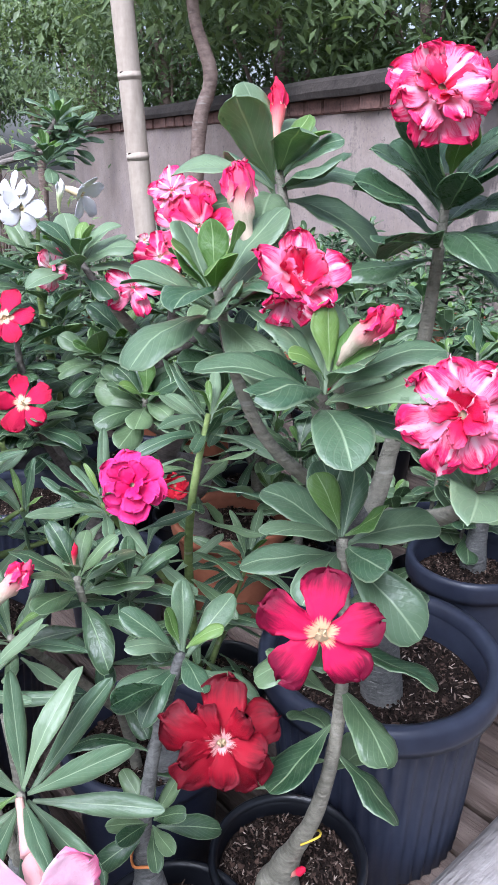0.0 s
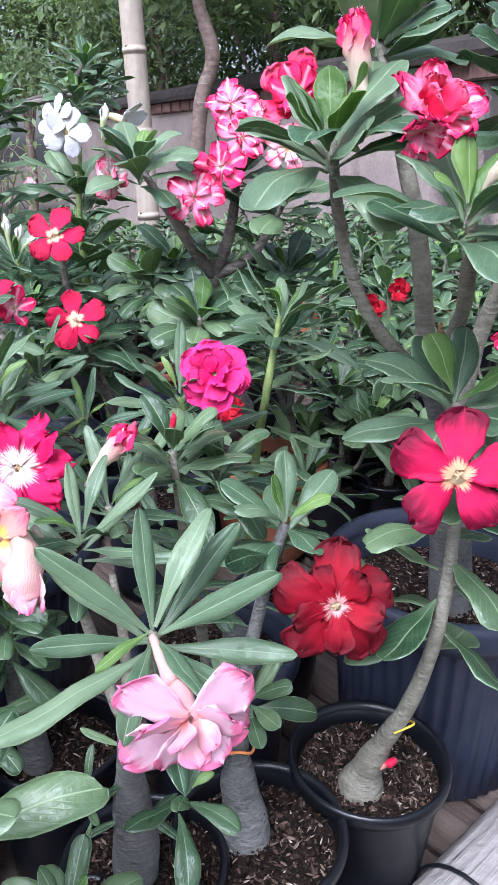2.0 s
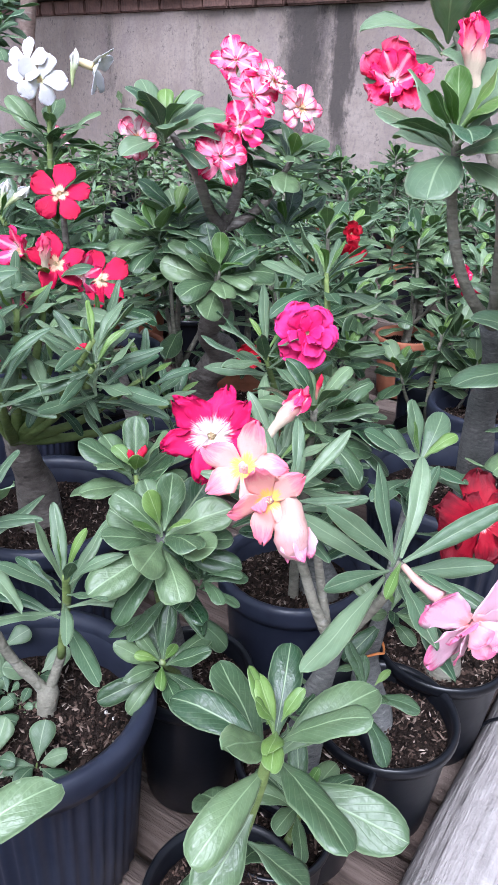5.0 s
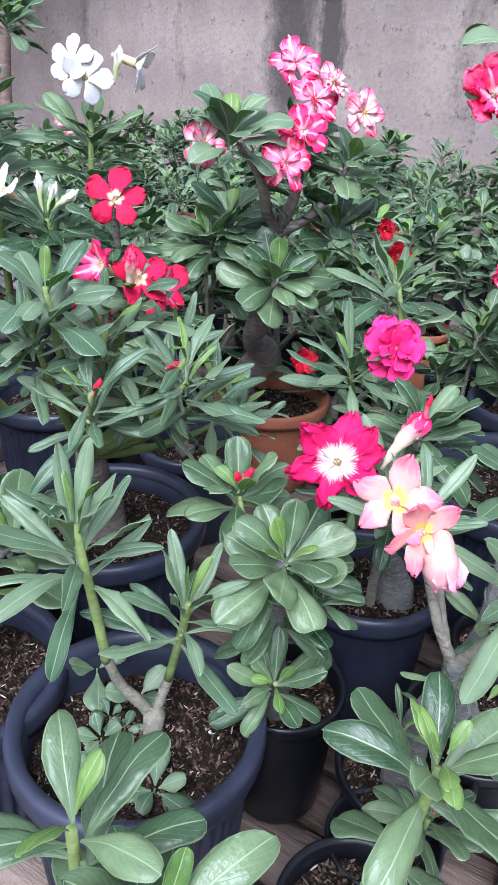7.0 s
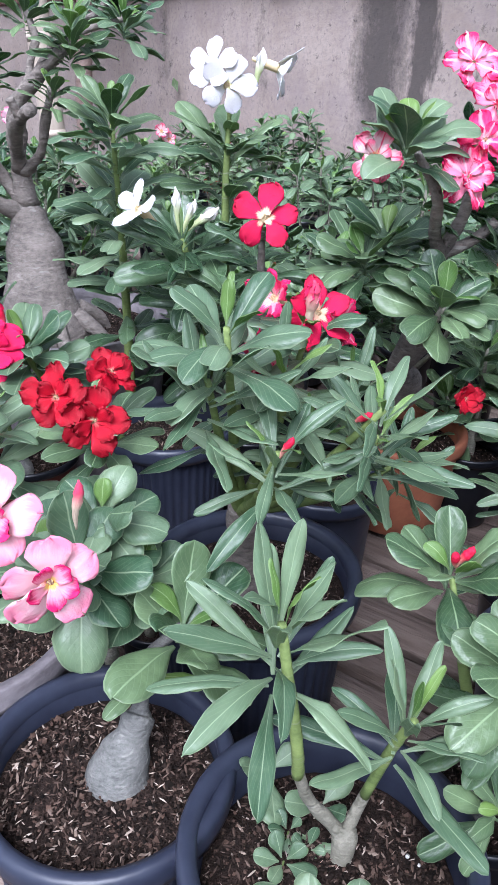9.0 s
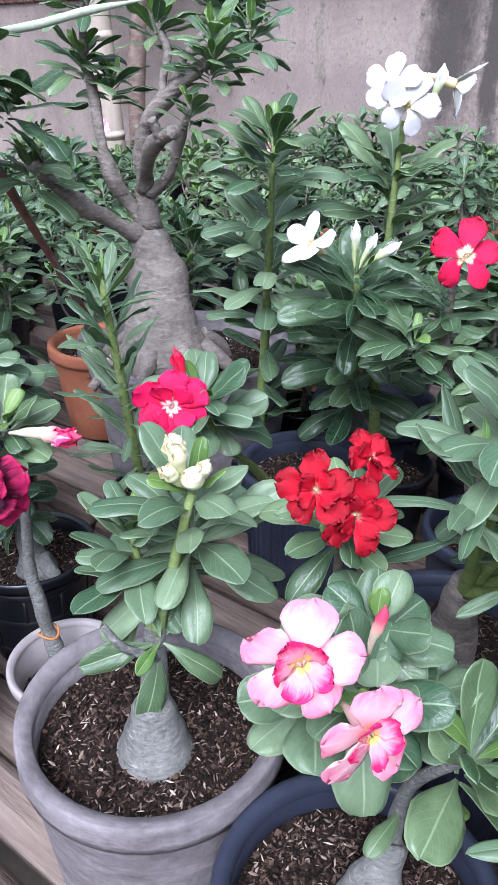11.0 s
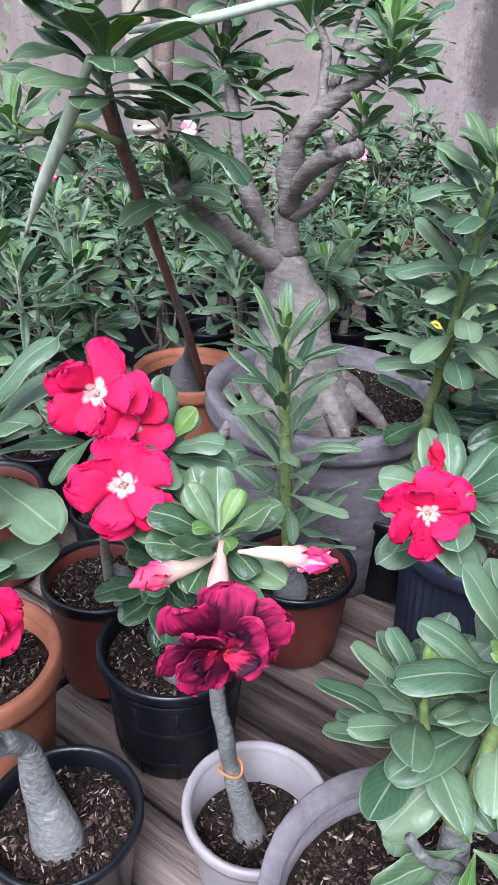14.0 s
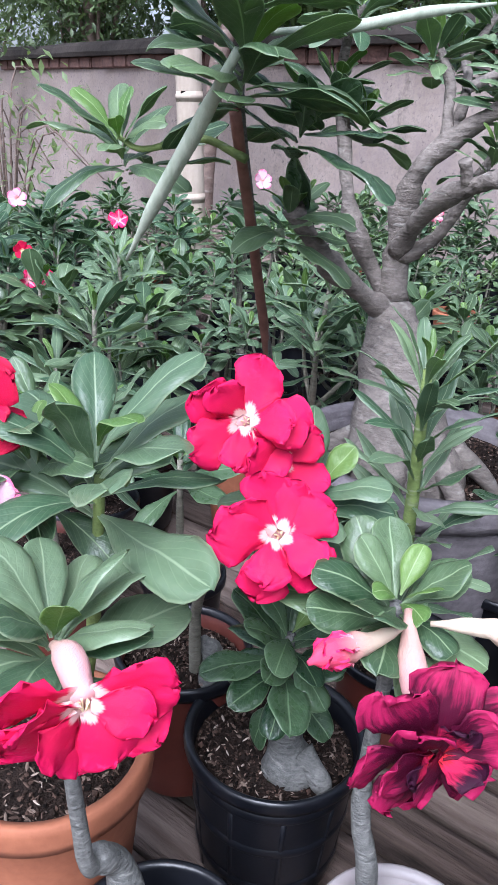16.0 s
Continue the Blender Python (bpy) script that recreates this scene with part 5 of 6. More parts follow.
for wx, wy, wz, ws, wn in ((-0.448, 0.585, 0.195, 0.040, 3), (-0.413, 0.545, 0.190, 0.042, 3), (-0.443, 0.538, 0.176, 0.020, 5), (-0.432, 0.520, 0.176, 0.018, 6), (-0.455, 0.512, 0.180, 0.026, 5), (-0.455, 0.462, 0.176, 0.040, 5), (-0.418, 0.448, 0.176, 0.038, 5)):
    w_ = thing("weed", wx, wy, 0.165, "small light green weed in pot soil", "weed", "weeds in the pot")
    limb(w_, [(wx, wy, 0.160), (wx + 0.002, wy, 0.5 * wz + 0.082), (wx + 0.003, wy, wz)], (0.0017, 0.0015, 0.0013), STEM_GREEN, "stem", 6)
    rosette(w_, (wx + 0.003, wy, wz), "round", wn, ws, "pale", (0, -0.4, 1), 0, 80, 40, 0.004)
for gx, gy, gz, gr in ((-0.351, 0.501, 0.166, 0.0030), (-0.345, 0.492, 0.166, 0.0026), (-0.241, 0.504, 0.143, 0.0030), (-0.216, 0.437, 0.110, 0.0036), (-0.187, 0.438, 0.110, 0.0030), (-0.747, 1.011, 0.083, 0.0042)):
    g = thing("pebble", gx, gy, gz, "small white pebble on the dark pot soil", "pebble", "white pebbles")
    limb(g, [(gx, gy, gz - 0.002), (gx + 0.001, gy, gz + gr * 0.8)], (gr, gr * 0.8), PEBBLE, "stone", 8)

pot(-0.50, 0.285, 0.07, 0.14, "black", 0.024, 0.76, 120)
t_ = plant(-0.49, 0.28, 0.11, "leafy desert rose with a pink bud at the bench edge")
limb(t_, [(-0.495, 0.285, 0.10), (-0.485, 0.26, 0.22), (-0.46, 0.225, 0.36)], (0.011, 0.009, 0.006), STEM_GREEN, "stem")
limb(t_, [(-0.49, 0.275, 0.17), (-0.492, 0.275, 0.30), (-0.492, 0.268, 0.40)], (0.009, 0.007, 0.005), STEM_GREEN)
rosette(t_, (-0.456, 0.222, 0.372), "mid", 8, 0.082, "green", (0.1, -0.2, 1), 1, 98, 35, 0.04)
rosette(t_, (-0.492, 0.267, 0.410), "mid", 8, 0.082, "green", (-0.1, -0.1, 1), 2, 92, 25, 0.06)
bud(t_, (-0.448, 0.212, 0.382), (-0.494, 0.226, 0.416), 0.0085, BUD_RED)

pot(-0.580, 0.618, 0.112, 0.207, "navy", 0.032, 0.80, 520)
w2 = plant(-0.580, 0.615, 0.17, "small desert rose with a swollen smooth grey base")
limb(w2, [(-0.572, 0.616, 0.160), (-0.571, 0.618, 0.180), (-0.563, 0.625, 0.198), (-0.554, 0.633, 0.214), (-0.549, 0.638, 0.226), (-0.546, 0.641, 0.236), (-0.538, 0.640, 0.29), (-0.512, 0.618, 0.338)], (0.028, 0.0340, 0.0265, 0.0165, 0.0175, 0.0085, 0.006, 0.005), BARK, "caudex", 20, 0.12)
rosette(w2, (-0.510, 0.613, 0.345), "broad", 9, 0.076, "green", (0.25, -0.2, 1), 2, 92, 30)
leaf(w2, (-0.540, 0.640, 0.268), Vector((0.9, -0.2, 0.15)), UP, "mid", "young", 0.055)
leaf(w2, (-0.541, 0.640, 0.262), Vector((-0.7, -0.5, 0.1)), UP, "mid", "green", 0.048)
limb(w2, [(-0.55, 0.60, 0.175), (-0.549, 0.60, 0.179)], (0.004, 0.003), PEBBLE, "pebble", 8)

pot(-0.558, 0.778, 0.050, 0.12, "black", 0.02, 0.76, 0)
v_ = plant(-0.560, 0.77, 0.10, "compact desert rose with pink and white striped flowers")
limb(v_, [(-0.56, 0.775, 0.09), (-0.565, 0.75, 0.2), (-0.575, 0.69, 0.33), (-0.58, 0.65, 0.39)], (0.014, 0.012, 0.009, 0.006), STEM_GREY, "stem")
for tip in ((-0.585, 0.635, 0.40), (-0.565, 0.67, 0.42), (-0.61, 0.66, 0.39), (-0.54, 0.66, 0.36)):
    rosette(v_, tip, "round", 10, 0.062, "pale", (-0.1, -0.4, 1), 1, 98, 35, 0.03)
    limb(v_, [(-0.575, 0.69, 0.33), tip], (0.007, 0.004), STEM_GREEN, "branch", 8)
for at, face, r in (((-0.640, 0.600, 0.468), (-0.2, -0.9, 0.35), 0.029), ((-0.604, 0.578, 0.428), (0.2, -0.92, 0.15), 0.028)):
    flower(v_, at, face, r, "blush", ((5, 1.06, 84), (5, 0.60, 54)), "wide", "rimmed", 1.1, "pale pink flower with a crimson-edged star and yellow throat")
bud(v_, (-0.585, 0.635, 0.43), (-0.580, 0.63, 0.475), 0.006, BUD_PINK)

pot(-0.505, 0.885, 0.045, 0.12, "black", 0.02, 0.76, 0)
t2 = plant(-0.515, 0.87, 0.10, "desert rose with blood red double flowers")
limb(t2, [(-0.51, 0.88, 0.09), (-0.53, 0.84, 0.26), (-0.56, 0.765, 0.44)], (0.012, 0.008, 0.005), STEM_GREY, "stem")
rosette(t2, (-0.556, 0.77, 0.44), "mid", 11, 0.07, "green", (-0.1, -0.3, 1), 1, 98, 35)
for at, face, r in (((-0.592, 0.735, 0.492), (-0.3, -0.8, 0.4), 0.024), ((-0.563, 0.726, 0.472), (0.05, -0.95, 0.2), 0.026), ((-0.545, 0.75, 0.505), (0.4, -0.5, 0.6), 0.021)):
    flower(t2, at, face, r, "blood", ((5, 1.0, 78), (4, 0.65, 50)))

# ---- the grey pots and the far end of the walk ----
pot(-0.711, 0.814, 0.126, 0.222, "grey", 0.034, 0.80, 560)
cr = plant(-0.715, 0.79, 0.20, "desert rose with a smooth cone-shaped base and cream buds")
limb(cr, [(-0.713, 0.794, 0.172), (-0.713, 0.794, 0.190), (-0.712, 0.797, 0.210), (-0.711, 0.801, 0.232), (-0.709, 0.806, 0.254), (-0.704, 0.818, 0.315)], (0.040, 0.0425, 0.034, 0.0235, 0.0150, 0.0115), BARK, "caudex", 24, 0.12)
limb(cr, [(-0.705, 0.812, 0.31), (-0.69, 0.83, 0.345), (-0.665, 0.845, 0.43)], (0.010, 0.008, 0.006), STEM_GREEN)
limb(cr, [(-0.705, 0.812, 0.31), (-0.712, 0.855, 0.34), (-0.715, 0.87, 0.38)], (0.010, 0.007, 0.005), STEM_GREEN)
limb(cr, [(-0.708, 0.80, 0.295), (-0.735, 0.80, 0.315), (-0.748, 0.805, 0.335)], (0.007, 0.006, 0.0055), BARK, "cut_branch")
rosette(cr, (-0.664, 0.845, 0.432), "mid", 20, 0.094, "pale", (0, -0.2, 1), 3, 100, 28, 0.10)
rosette(cr, (-0.715, 0.872, 0.385), "mid", 17, 0.084, "pale", (-0.1, -0.1, 1), 2, 100, 20, 0.08)
rosette(cr, (-0.70, 0.80, 0.315), "mid", 6, 0.07, "green", (0.1, -0.5, 0.6), 1, 105, 70, 0.02)
for bx, by, bz, tx, ty, tz, rr in ((-0.668, 0.842, 0.44, -0.682, 0.836, 0.495, 0.010), (-0.662, 0.84, 0.44, -0.668, 0.826, 0.462, 0.011), (-0.66, 0.84, 0.44, -0.655, 0.83, 0.47, 0.008), (-0.67, 0.84, 0.44, -0.69, 0.83, 0.468, 0.007)):
    bud(cr, (bx, by, bz), (tx, ty, tz), rr * 1.3, BUD_CREAM)

pot(-0.794, 0.986, 0.071, 0.134, "white", 0.052, 0.70, 120)
ab = plant(-0.797, 0.986, 0.08, "grafted desert rose with a near-black red double flower")
limb(ab, [(-0.797, 0.984, 0.068), (-0.799, 0.988, 0.084), (-0.803, 0.996, 0.108), (-0.809, 1.005, 0.135), (-0.815, 1.010, 0.160), (-0.819, 1.012, 0.194), (-0.826, 1.024, 0.248), (-0.820, 1.03, 0.34), (-0.828, 1.014, 0.425)], (0.020, 0.0195, 0.0125, 0.0112, 0.0092, 0.0098, 0.008, 0.006, 0.005), BARK, "trunk", 14, 0.25)
rosette(ab, (-0.828, 1.012, 0.434), "broad", 13, 0.070, "green", (0, -0.3, 1), 4, 96, 25, 0.03)
flower(ab, (-0.847, 0.910, 0.412), (0.02, -0.95, 0.0), 0.039, "black_red", ((6, 1.10, 86), (5, 0.84, 68), (3, 0.56, 40)), "wide", "black_heart", 1.1, "near-black red double flower", (-0.830, 0.995, 0.435))
bud(ab, (-0.835, 0.985, 0.432), (-0.905, 0.955, 0.436), 0.0125, BUD_PINK)
bud(ab, (-0.82, 0.985, 0.432), (-0.750, 0.955, 0.436), 0.0125, BUD_PINK)
part("string", tube_mesh("string", [local(ab, (-0.8145 + 0.0112 * math.cos(a), 1.010 + 0.0112 * math.sin(a), 0.157 + 0.003 * math.sin(2 * a))) for a in np.linspace(0, 12.4, 24)], [0.0013] * 24, 5, 2, 0), ORANGE, ab, "orange grafting string")

pot(-0.842, 1.192, 0.089, 0.155, "black", 0.026, 0.78, 240, 0, "", "ribbed black plastic pot filled with dark soil", True)
ak = plant(-0.835, 1.17, 0.12, "desert rose with a swollen knobbly base in a black pot")
limb(ak, [(-0.83, 1.165, 0.115), (-0.832, 1.165, 0.14), (-0.838, 1.17, 0.17), (-0.845, 1.165, 0.24), (-0.85, 1.15, 0.30)], (0.030, 0.031, 0.019, 0.008, 0.005), BARK, "caudex", 18, 0.3)
limb(ak, [(-0.826, 1.158, 0.158), (-0.812, 1.140, 0.142), (-0.806, 1.132, 0.12)], (0.014, 0.012, 0.007), BARK, "root", 12, 0.3)
rosette(ak, (-0.853, 1.145, 0.305), "broad", 13, 0.07, "deep", (0, -0.3, 1), 1, 100, 35, 0.05)
stem_leaves(ak, (-0.84, 1.168, 0.20), (-0.85, 1.155, 0.29), 8, "broad", 0.06, "deep", 95)

pot(-0.916, 1.318, 0.076, 0.165, "maroon", 0.026, 0.76, 220)
al = plant(-0.90, 1.30, 0.14, "desert rose with bright pink-red flowers in a maroon pot")
limb(al, [(-0.885, 1.285, 0.13), (-0.885, 1.285, 0.155), (-0.89, 1.29, 0.175), (-0.90, 1.295, 0.19)], (0.024, 0.022, 0.014, 0.006), BARK, "caudex")
limb(al, [(-0.905, 1.30, 0.13), (-0.91, 1.27, 0.26), (-0.89, 1.18, 0.38), (-0.87, 1.12, 0.45)], (0.011, 0.009, 0.007, 0.005), STEM_GREY, "stem")
rosette(al, (-0.858, 1.11, 0.458), "broad", 13, 0.075, "pale", (0.1, -0.3, 1), 1, 98, 35, 0.04)
rosette(al, (-0.83, 1.13, 0.42), "broad", 9, 0.07, "pale", (0.4, -0.3, 1), 1, 98, 40, 0.03)
flower(al, (-0.897, 1.050, 0.458), (0.05, -0.92, 0.35), 0.0375, "hot_pink", ((5, 1.0, 82), (4, 0.85, 68)), "wide", None, 1.0, "bright pink-red flower with a white throat")
flower(al, (-0.912, 1.100, 0.515), (-0.1, -0.9, 0.3), 0.037, "hot_pink", ((5, 1.0, 78), (3, 0.8, 60)), "wide", None, 1.0, "bright pink-red flower with a white throat")
flower(al, (-0.885, 1.10, 0.485), (0.3, -0.7, 0.3), 0.032, "hot_pink", ((5, 1.0, 70),))

pot(-0.972, 1.017, 0.075, 0.13, "black", 0.022, 0.76, 200)
ag = plant(-0.985, 1.05, 0.10, "desert rose with a knobbly base and a drooping pink-red flower")
limb(ag, [(-0.977, 1.000, 0.090), (-0.979, 1.004, 0.112), (-0.990, 1.024, 0.155), (-0.998, 1.042, 0.192), (-1.012, 1.035, 0.212), (-1.022, 1.02, 0.235), (-1.034, 1.015, 0.40)], (0.031, 0.030, 0.0180, 0.0125, 0.0135, 0.007, 0.005), BARK, "trunk", 16, 0.2)
rosette(ag, (-1.036, 1.02, 0.420), "broad", 12, 0.082, "pale", (0, -0.1, 1), 1, 88, 25, 0.03)
flower(ag, (-1.018, 0.945, 0.430), (0.05, -0.95, -0.15), 0.041, "hot_pink", ((5, 1.0, 76), (4, 0.8, 55)), "wide", None, 1.3, "drooping bright pink-red flower", (-1.034, 0.998, 0.428), 0.0, 0.72)

pot(-1.055, 1.155, 0.092, 0.21, "terracotta", 0.03, 0.72, 200)
ah = plant(-1.04, 1.15, 0.18, "desert rose with large pale green leaves in a terracotta pot")
limb(ah, [(-1.04, 1.15, 0.17), (-1.02, 1.145, 0.27), (-1.01, 1.13, 0.37), (-1.006, 1.117, 0.47)], (0.014, 0.010, 0.008, 0.006), STEM_GREEN, "stem")
rosette(ah, (-1.008, 1.110, 0.498), "mid", 11, 0.120, "pale", (0.0, -0.15, 1), 2, 82, 25, 0.06)
rosette(ah, (-1.055, 1.15, 0.475), "mid", 11, 0.095, "green", (-0.3, -0.1, 1), 1, 95, 35, 0.05)
flower(ah, (-1.085, 1.13, 0.52), (-0.2, -0.9, 0.3), 0.035, "red_pink", ((5, 1.0, 70), (4, 0.7, 50)))
flower(ah, (-1.09, 1.10, 0.465), (0.1, -0.9, 0.3), 0.03, "pale_pink", ((5, 1.0, 75), (4, 0.6, 50)))

pot(-1.073, 1.570, 0.085, 0.15, "maroon", 0.026, 0.76, 120)
am = plant(-1.06, 1.56, 0.13, "young desert rose in a maroon pot")
limb(am, [(-1.06, 1.56, 0.12), (-1.065, 1.55, 0.2), (-1.07, 1.54, 0.35)], (0.016, 0.012, 0.006), STEM_GREY, "stem")
rosette(am, (-1.07, 1.54, 0.36), "mid", 14, 0.09, "green", (0, -0.2, 1), 2, 100, 28, 0.06)
pot(-0.896, 1.486, 0.057, 0.15, "black", 0.026, 0.76, 120)
an = plant(-0.90, 1.47, 0.13, "thin bare-stemmed desert rose in a black pot")
limb(an, [(-0.90, 1.47, 0.12), (-0.905, 1.46, 0.22), (-0.91, 1.44, 0.33)], (0.009, 0.0075, 0.005), STEM_GREY, "stem")
rosette(an, (-0.91, 1.44, 0.335), "mid", 11, 0.085, "deep", (0, -0.2, 1), 2, 100, 30, 0.05)

pot(-0.655, 1.325, 0.082, 0.135, "maroon", 0.024, 0.78, 200)
ad = plant(-0.665, 1.31, 0.11, "tall single-stemmed desert rose with narrow leaves in a maroon pot")
limb(ad, [(-0.672, 1.29, 0.10), (-0.674, 1.29, 0.125), (-0.678, 1.29, 0.158), (-0.681, 1.288, 0.19)], (0.029, 0.027, 0.016, 0.011), BARK, "caudex", 16)
limb(ad, [(-0.680, 1.288, 0.17), (-0.685, 1.285, 0.22), (-0.70, 1.27, 0.36), (-0.716, 1.248, 0.50)], (0.0125, 0.0115, 0.0105, 0.007), STEM_GREEN, "stem")
stem_leaves(ad, (-0.680, 1.288, 0.18), (-0.714, 1.250, 0.48), 44, "narrow", 0.094, "pale", 40)
rosette(ad, (-0.717, 1.245, 0.505), "narrow", 9, 0.08, "green", (0, -0.1, 1), 3, 60, 12, 0.05)

pot(-0.428, 1.262, 0.108, 0.20, "navy", 0.035, 0.80, 220)
ac = plant(-0.475, 1.225, 0.16, "desert rose with a bright pink double flower in a navy pot")
limb(ac, [(-0.475, 1.225, 0.15), (-0.535, 1.15, 0.26), (-0.60, 1.06, 0.36), (-0.63, 1.02, 0.43)], (0.013, 0.010, 0.007, 0.005), STEM_GREEN, "stem")
rosette(ac, (-0.625, 1.03, 0.432), "broad", 13, 0.078, "pale", (0, -0.3, 1), 2, 98, 30, 0.04)
rosette(ac, (-0.60, 1.06, 0.40), "broad", 8, 0.072, "pale", (0.3, -0.3, 1), 1, 98, 40, 0.03)
flower(ac, (-0.662, 0.995, 0.440), (-0.1, -0.92, 0.3), 0.033, "hot_pink", ((6, 1.0, 80), (4, 0.7, 55)), "wide", None, 1.0, "bright pink double flower")
bud(ac, (-0.64, 1.02, 0.44), (-0.655, 1.02, 0.495), 0.008, BUD_RED)

# the old tree-like one
pot(-0.563, 1.530, 0.180, 0.30, "grey", 0.03, 0.80, 500, 0, "", "large round weathered grey stone pot")
bo = plant(-0.60, 1.51, 0.27, "old tree-like desert rose with massive grey trunk and bare branches")
limb(bo, [(-0.612, 1.49, 0.24), (-0.612, 1.495, 0.285), (-0.613, 1.51, 0.345), (-0.614, 1.53, 0.40), (-0.617, 1.56, 0.458), (-0.622, 1.572, 0.510)], (0.094, 0.094, 0.074, 0.055, 0.041, 0.018), BARK_OLD, "trunk", 28, 0.34)
for a in range(8):
    t = a * 0.785 + 0.3
    d = Vector((math.cos(t), math.sin(t), 0))
    s0 = Vector((-0.612, 1.495, 0.275))
    limb(bo, [s0 + d * 0.062 + UP * 0.045, s0 + d * 0.100 + UP * 0.022, s0 + d * (0.122 + 0.012 * (a % 3)) - UP * 0.012], (0.020, 0.014, 0.009), BARK_OLD, "root", 10, 0.2)
BO = [
    ([(-0.622, 1.57, 0.470), (-0.684, 1.54, 0.510), (-0.725, 1.51, 0.541), (-0.765, 1.485, 0.578), (-0.792, 1.474, 0.611)], 0.027, 0.020),
    ([(-0.625, 1.572, 0.490), (-0.651, 1.58, 0.528), (-0.677, 1.58, 0.570), (-0.689, 1.60, 0.621), (-0.694, 1.62, 0.688), (-0.704, 1.63, 0.740)], 0.027, 0.012),
    ([(-0.620, 1.57, 0.490), (-0.628, 1.565, 0.561), (-0.627, 1.56, 0.610), (-0.620, 1.545, 0.653), (-0.591, 1.53, 0.687), (-0.556, 1.50, 0.721), (-0.530, 1.48, 0.742)], 0.032, 0.016),
    ([(-0.627, 1.56, 0.555), (-0.627, 1.52, 0.592), (-0.622, 1.46, 0.630), (-0.610, 1.42, 0.646), (-0.598, 1.392, 0.656)], 0.023, 0.017),
    ([(-0.624, 1.56, 0.545), (-0.591, 1.53, 0.579), (-0.578, 1.50, 0.630), (-0.564, 1.47, 0.682)], 0.019, 0.011),
    ([(-0.597, 1.532, 0.682), (-0.592, 1.55, 0.715), (-0.581, 1.58, 0.748), (-0.594, 1.60, 0.791)], 0.015, 0.009),
    ([(-0.590, 1.53, 0.688), (-0.549, 1.60, 0.745), (-0.495, 1.72, 0.777), (-0.440, 1.85, 0.806)], 0.014, 0.009),
    ([(-0.614, 1.43, 0.638), (-0.620, 1.423, 0.656), (-0.627, 1.42, 0.670)], 0.013, 0.013),
]
for pts, r0, r1 in BO:
    n = len(pts)
    limb(bo, pts, [0.84 * (r0 + (r1 - r0) * i / (n - 1)) * (1.0 + 0.16 * (-1) ** i) for i in range(n)], BARK_OLD, "branch", 16, 0.40)
for tip, n, size, tone in (((-0.792, 1.474, 0.614), 9, 0.085, "green"), ((-0.530, 1.48, 0.745), 14, 0.075, "green"), ((-0.564, 1.47, 0.686), 10, 0.060, "green"), ((-0.594, 1.60, 0.795), 11, 0.080, "green"), ((-0.704, 1.63, 0.745), 13, 0.085, "green"), ((-0.440, 1.86, 0.810), 15, 0.092, "green"), ((-0.408, 1.87, 0.830), 14, 0.092, "pale"), ((-0.526, 1.50, 0.779), 9, 0.075, "green"), ((-0.425, 1.70, 0.785), 12, 0.088, "green"), ((-0.42, 1.80, 0.86), 11, 0.09, "pale"), ((-0.663, 1.63, 0.714), 10, 0.075, "green"), ((-0.69, 1.61, 0.83), 12, 0.085, "pale")):
    rosette(bo, tip, "mid", n + 3, size, "pale" if tip[1] > 1.65 else tone, (0.1, -0.1, 1), 5, 96, 22, 0.04)
limb(bo, [(-0.445, 1.84, 0.80), (-0.408, 1.87, 0.825)], (0.010, 0.008), BARK_OLD)
limb(bo, [(-0.46, 1.80, 0.795), (-0.42, 1.80, 0.855)], (0.010, 0.007), BARK_OLD)
limb(bo, [(-0.549, 1.60, 0.745), (-0.48, 1.66, 0.768), (-0.425, 1.70, 0.782)], (0.011, 0.009, 0.007), BARK_OLD)
limb(bo, [(-0.704, 1.63, 0.735), (-0.70, 1.62, 0.79), (-0.69, 1.61, 0.825)], (0.011, 0.009, 0.007), BARK_OLD)

pot(-0.712, 1.850, 0.112, 0.20, "terracotta", 0.03, 0.72, 120)
aj = plant(-0.72, 1.78, 0.17, "tall staked desert rose with long grey seed pods")
limb(aj, [(-0.735, 1.79, 0.15), (-0.735, 1.79, 0.21), (-0.735, 1.74, 0.28), (-0.752, 1.66, 0.35), (-0.808, 1.535, 0.52), (-0.868, 1.40, 0.70), (-0.875, 1.357, 0.76)], (0.040, 0.032, 0.010, 0.0055, 0.005, 0.0055, 0.007), BARK, "trunk")
limb(aj, [(-0.86, 1.40, 0.66), (-0.90, 1.43, 0.675), (-0.95, 1.49, 0.66), (-0.974, 1.51, 0.67)], (0.007, 0.006, 0.005, 0.004), STEM_GREEN)
rosette(aj, (-0.874, 1.352, 0.752), "mid", 15, 0.122, "green", (0.08, 0.0, 1), 4, 98, 36, 0.05)
rosette(aj, (-0.974, 1.512, 0.672), "mid", 12, 0.118, "green", (-0.2, -0.2, 1), 3, 100, 25, 0.04)
rosette(aj, (-0.80, 1.40, 0.70), "mid", 8, 0.115, "deep", (0.5, 0.0, 1), 1, 105, 50, 0.04)
rosette(aj, (-0.89, 1.30, 0.80), "mid", 9, 0.10, "green", (0, -0.2, 1), 3, 80, 25, 0.03)
part("seed_pod", tube_mesh("seed_pod", [local(aj, p) for p in ((-0.890, 1.310, 0.745), (-0.914, 1.352, 0.686), (-0.944, 1.398, 0.620), (-0.970, 1.440, 0.556))], (0.004, 0.0074, 0.0068, 0.0015), 12, 6, 0.08), POD, aj, "long pale grey-green seed pod")
